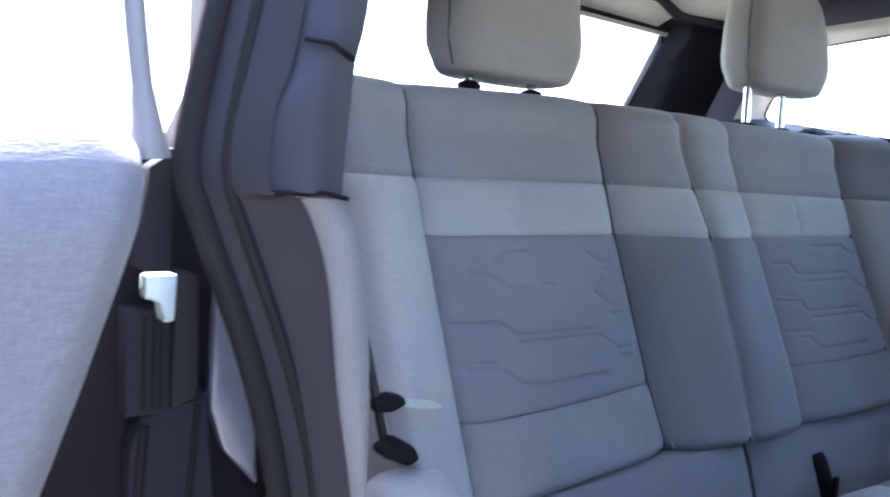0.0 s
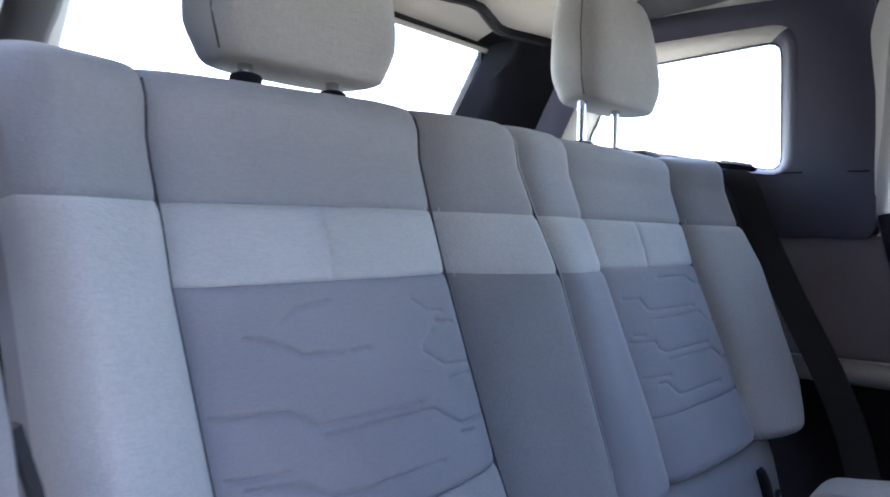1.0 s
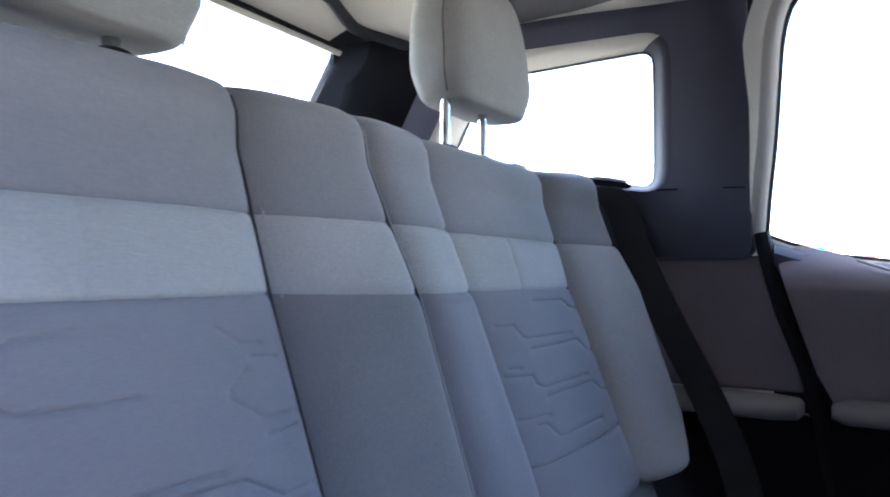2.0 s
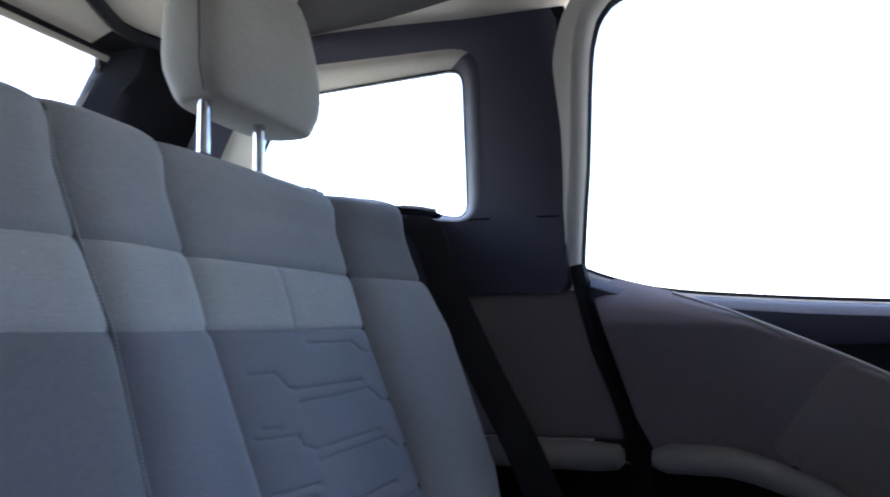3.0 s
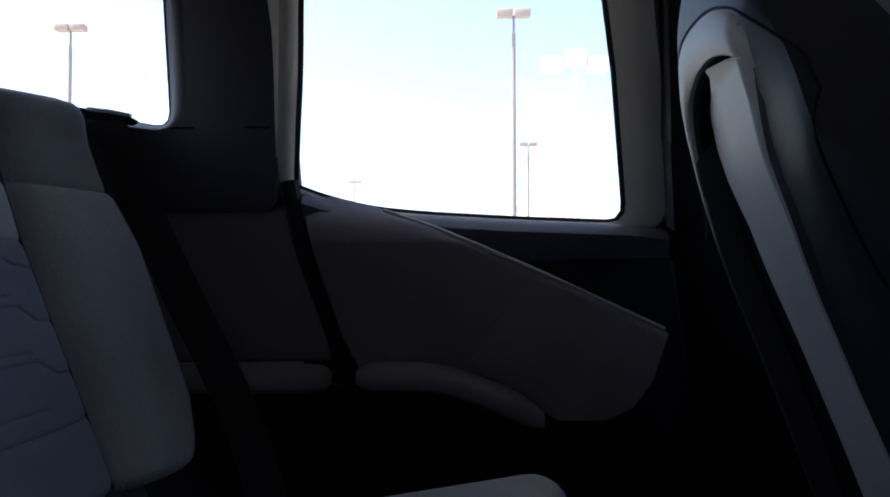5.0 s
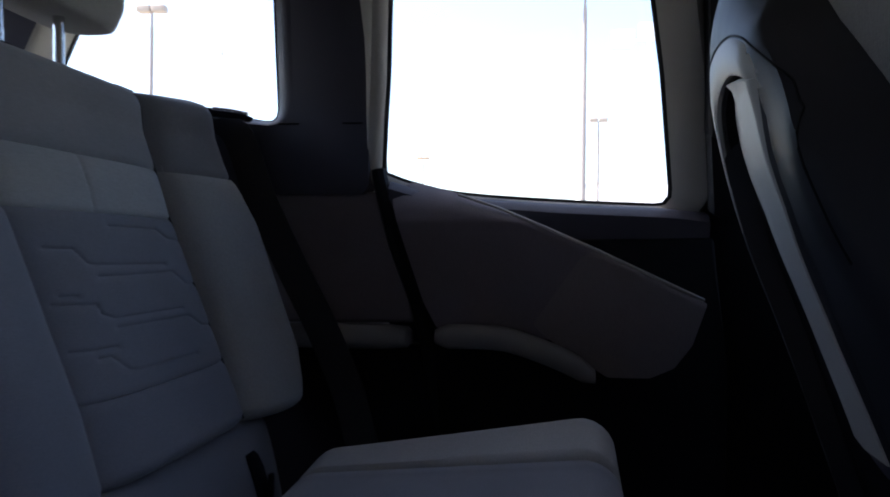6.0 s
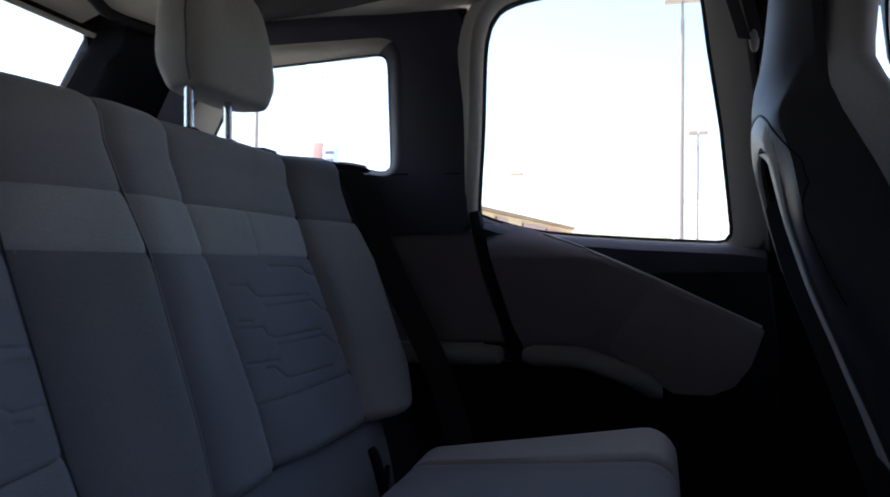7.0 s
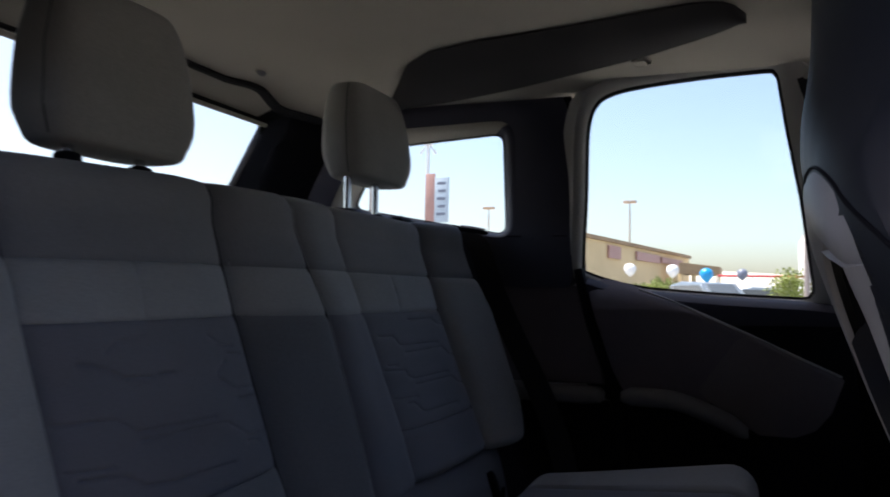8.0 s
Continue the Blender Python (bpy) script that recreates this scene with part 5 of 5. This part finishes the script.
# tan shop building
ba, bb = spot(14.5, 60), spot(5.0, 102)
bdir = (bb - ba).normalized()
away = Vector((-bdir.y, bdir.x, 0))
away = away if away.x > 0 else -away
shop = thing("shop_building", ba.lerp(bb, 0.5), "low tan stucco shop building with a brown fascia", "building")
part("wall", prism([ba, bb, bb + Vector((0, 0, 6.0)), ba + Vector((0, 0, 6.0))], away * 25), STUCCO, shop, smooth=False)
part("parapet", prism([ba + Vector((0, 0, 6.004)) - away * 0.3, bb + Vector((0, 0, 6.004)) - away * 0.3, bb + Vector((0, 0, 6.35)) - away * 0.3, ba + Vector((0, 0, 6.35)) - away * 0.3], away * 0.6), STUCCO_DARK, shop, smooth=False)
for k0, k1, h0, h1 in ((0.26, 0.34, 4.5, 5.7), (0.46, 0.66, 4.7, 5.6), (0.68, 0.90, 4.8, 5.5)):
    a, b = ba.lerp(bb, k0) - away * 0.25, ba.lerp(bb, k1) - away * 0.25
    part("sign_board", prism([a + Vector((0, 0, h0)), b + Vector((0, 0, h0)), b + Vector((0, 0, h1)), a + Vector((0, 0, h1))], away * 0.2), FADED, shop, "dull red sign board", smooth=False)
for k in (0.64, 0.74, 0.84):
    a, b = ba.lerp(bb, k) - away * 0.06, ba.lerp(bb, k + 0.035) - away * 0.06
    part("shop_window", prism([a + Vector((0, 0, 0.6)), b + Vector((0, 0, 0.6)), b + Vector((0, 0, 2.9)), a + Vector((0, 0, 2.9))], away * 0.05), STUCCO_DARK, shop, smooth=False)
ca_, cb_ = spot(5.7, 88), spot(2.9, 92)
canopy = thing("canopy", ca_, "dark brown flat entrance canopy on posts", "building")
part("roof_slab", prism([ca_ + Vector((0, 0, 3.6)), cb_ + Vector((0, 0, 3.6)), cb_ + Vector((0, 0, 4.6)), ca_ + Vector((0, 0, 4.9))], (6, 0, 0)), STUCCO_DARK, canopy, smooth=False)
for t in (0.03, 0.35, 0.68, 0.97):
    q = ca_.lerp(cb_, t) + Vector((0.6, 0, 0))
    part("column", box((q.x - 0.25, q.y - 0.25, -0.05), (q.x + 0.25, q.y + 0.25, 3.6), 0.02), STUCCO, canopy)

# pale store with a red sign
sa, sb = spot(-3.0, 98), spot(-16.0, 98)
store = thing("store_building", sa.lerp(sb, 0.5), "white store building with a red sign", "building")
part("wall", box((sa.x, sb.y, -0.05), (sa.x + 30, sa.y, 9.8), 0.05), WHITEPAINT, store)
part("coping", box((sa.x - 0.2, sb.y - 0.1, 9.802), (sa.x + 0.4, sa.y + 0.1, 10.1), 0.03), WHITEPAINT, store)
for rowz, y0, y1, h, n in ((8.2, -9.0, -13.6, 0.75, 10), (7.1, -9.9, -12.6, 0.6, 6)):
    for k in range(n):
        y = lerp(y0, y1, k / (n - 1))
        part("sign_bar", box((sa.x - 0.16, y - 0.17, rowz - h / 2), (sa.x - 0.03, y + 0.17, rowz + h / 2), 0.02), SIGN_PINK, store)
part("red_stripe", box((sa.x - 0.12, sa.y - 6.0, 2.7), (sa.x - 0.02, sa.y, 2.95)), REDPAINT, store)
fence = thing("red_railing", spot(0, 70), "long thin red rail at the edge of the car park", "fence")
fa, fb = spot(3.0, 70), spot(-3.0, 70)
part("rail", tube([fa + Vector((0, 0, 2.95)), fb + Vector((0, 0, 2.95))], 0.10, 8), REDPAINT, fence)
for t in (0.0, 0.2, 0.4, 0.6, 0.8, 1.0):
    q = fa.lerp(fb, t)
    part("post", tube([q + Vector((0, 0, -0.05)), q + Vector((0, 0, 2.95))], 0.06, 8), WHITEPAINT, fence)

# banner on a pole
p = spot(24.3, 38)
banner = thing("banner_sign", p, "tall dull red and pale blue banner sign on a steel pole", "sign")
part("pole", tube([(p.x + 0.1, p.y, -0.05), (p.x + 0.1, p.y, 5.0)], 0.09, 10), POLE, banner)
part("red_panel", box((p.x - 0.05, p.y + 0.02, 4.6), (p.x + 0.05, p.y + 0.56, 7.15), 0.01), FADED, banner, "dull red panel")
part("white_panel", box((p.x - 0.05, p.y - 0.76, 4.6), (p.x + 0.05, p.y + 0.018, 6.95), 0.01), SIGN_BLUE, banner, "pale blue printed panel")
for k in range(5):
    part("print_bar", box((p.x - 0.062, p.y - 0.6, 4.95 + 0.4 * k), (p.x - 0.052, p.y - 0.12 - 0.05 * (k % 2), 5.10 + 0.4 * k)), BLUEGREY, banner)


def build_bush(az, dist, w, h, seed, label):
    rng = random.Random(seed)
    p = spot(az, dist)
    bush = thing("shrub", p, label, "shrub", "shrubs")
    part("trunk", tube([(p.x, p.y, -0.05), (p.x + 0.05, p.y, h * 0.3), (p.x + 0.1, p.y + 0.1, h * 0.6)], [0.09, 0.06, 0.02], 8), BARK, bush)
    for k in range(5):
        a = rng.uniform(0, 6.28)
        part("limb", tube([(p.x, p.y, h * 0.15), (p.x + 0.3 * w * math.cos(a), p.y + 0.3 * w * math.sin(a), h * 0.55)], [0.04, 0.015], 6), BARK, bush)
    verts, faces = [], []
    for k in range(1500):
        a, r, e = rng.uniform(0, 6.28), rng.random() ** 0.4, rng.uniform(-0.3, 1)
        lump = 0.75 + 0.25 * math.sin(3 * a + seed) * math.cos(4 * e)
        c = Vector((p.x + w / 2 * r * lump * math.cos(a) * math.cos(e * 1.4), p.y + w / 2 * r * lump * math.sin(a) * math.cos(e * 1.4), h * 0.45 + h * 0.52 * r * lump * math.sin(e * 1.5)))
        u = Vector((rng.uniform(-1, 1), rng.uniform(-1, 1), rng.uniform(-1, 1))).normalized() * rng.uniform(0.05, 0.11)
        w2 = u.cross(Vector((rng.uniform(-1, 1), rng.uniform(-1, 1), rng.uniform(-1, 1)))).normalized() * 0.05
        n = len(verts)
        verts += [c - u, c + w2, c + u, c - w2]
        faces.append((n, n + 1, n + 2, n + 3))
    me = bpy.data.meshes.new("crown")
    me.from_pydata([tuple(v) for v in verts], [], faces)
    me.materials.append(LEAF)
    ob = new("crown", me)
    ob.parent, ob.matrix_parent_inverse = bush, bush.matrix_world.inverted()


build_bush(6.9, 44, 3.4, 2.3, 3, "yellow-green shrub in the car park")
build_bush(-1.9, 42, 3.0, 2.9, 8, "green shrub in the car park")
build_bush(8.4, 60, 3.0, 2.2, 5, "yellow-green shrub in the car park")


def build_car(az, dist, turn, label):
    p = spot(az, dist)
    m = pose(p.x, p.y, 0, 0, 0, turn)
    car = thing("parked_car", p, label, "car", "parked cars")

    def at(bm):
        bm.transform(m)
        return bm

    side = [(-2.25, 0.35), (-2.3, 0.85), (-2.1, 1.02), (-1.35, 1.08), (-0.75, 1.62), (0.9, 1.70), (1.75, 1.55), (2.1, 1.05), (2.2, 0.75), (2.15, 0.35)]
    part("body", at(prism([(x, -0.85, z) for x, z in side], (0, 1.7, 0), 0.10, 3)), CARPAINT, car)
    part("side_window", at(prism([(-1.15, -0.857, 1.10), (-0.68, -0.857, 1.52), (1.6, -0.857, 1.50), (1.85, -0.857, 1.10)], (0, 0.02, 0))), CARGLASS, car)
    part("side_window", at(prism([(-1.15, 0.837, 1.10), (-0.68, 0.837, 1.52), (1.6, 0.837, 1.50), (1.85, 0.837, 1.10)], (0, 0.02, 0))), CARGLASS, car)
    part("windscreen", at(prism([(-1.36, -0.65, 1.12), (-1.36, 0.65, 1.12), (-0.85, 0.6, 1.57), (-0.85, -0.6, 1.57)], (-0.012, 0, 0.008))), CARGLASS, car)
    part("rear_window", at(prism([(2.115, -0.65, 1.08), (2.115, 0.65, 1.08), (1.79, 0.6, 1.52), (1.79, -0.6, 1.52)], (0.012, 0, 0.01))), CARGLASS, car)
    for x in (-1.4, 1.4):
        for y in (-0.88, 0.66):
            wheel = part("wheel", at(tube([(x, y, 0.33), (x, y + 0.22, 0.33)], 0.34, 20)), TYRE, car)
            part("rim", at(tube([(x, y - 0.006, 0.33), (x, y + 0.226, 0.33)], 0.20, 16)), STEEL, wheel)


build_car(3.55, 33, 35, "silver estate car parked in the car park")
build_car(-0.6, 46, 80, "grey estate car parked farther off")


def build_balloon(az, dist, elev, r, material, label):
    p = spot(az, dist)
    z = 1.0 + dist * math.tan(radians(elev))
    b = thing("balloon", (p.x, p.y, 0), label, "balloon", "balloons")
    rows = [[Vector((p.x + r * w * math.cos(a), p.y + r * w * math.sin(a), z + r * h)) for a in (2 * math.pi * i / 20 for i in range(20))] for h, w in ((-1.25, 0.02), (-1.1, 0.22), (-0.85, 0.52), (-0.5, 0.82), (-0.1, 0.98), (0.3, 0.98), (0.65, 0.78), (0.9, 0.45), (1.0, 0.02))]
    part("skin", loft(rows, True, (True, True)), material, b)
    part("string", tube([(p.x, p.y, 0.1), (p.x + 0.03, p.y, z * 0.5), (p.x, p.y, z - 1.2 * r)], 0.006, 5), WHITEPAINT, b)
    part("weight", box((p.x - 0.12, p.y - 0.12, -0.02), (p.x + 0.12, p.y + 0.12, 0.14), 0.02), WHITEPAINT, b)


build_balloon(9.2, 30, 2.05, 0.24, WHITEPAINT, "white balloon on a string")
build_balloon(6.1, 30, 2.0, 0.24, WHITEPAINT, "white balloon on a string")
build_balloon(3.7, 29, 1.75, 0.25, BLUE, "bright blue balloon on a string")
build_balloon(1.25, 32, 1.8, 0.22, BLUEGREY, "grey balloon on a string")

# far hills
hills = []
for k in range(121):
    a = radians(-75 + 150 * k / 120)
    h = 55 + 14 * math.sin(3.1 * a + 1) + 8 * math.sin(9 * a)
    hills.append([Vector((1900 * math.cos(a), 1900 * math.sin(a), -2)), Vector((2150 * math.cos(a), 2150 * math.sin(a), h)), Vector((2400 * math.cos(a), 2400 * math.sin(a), -2))])
structure("backdrop", loft(hills, False), HILL, "low dry tan hills on the horizon, paled for haze", "hills")
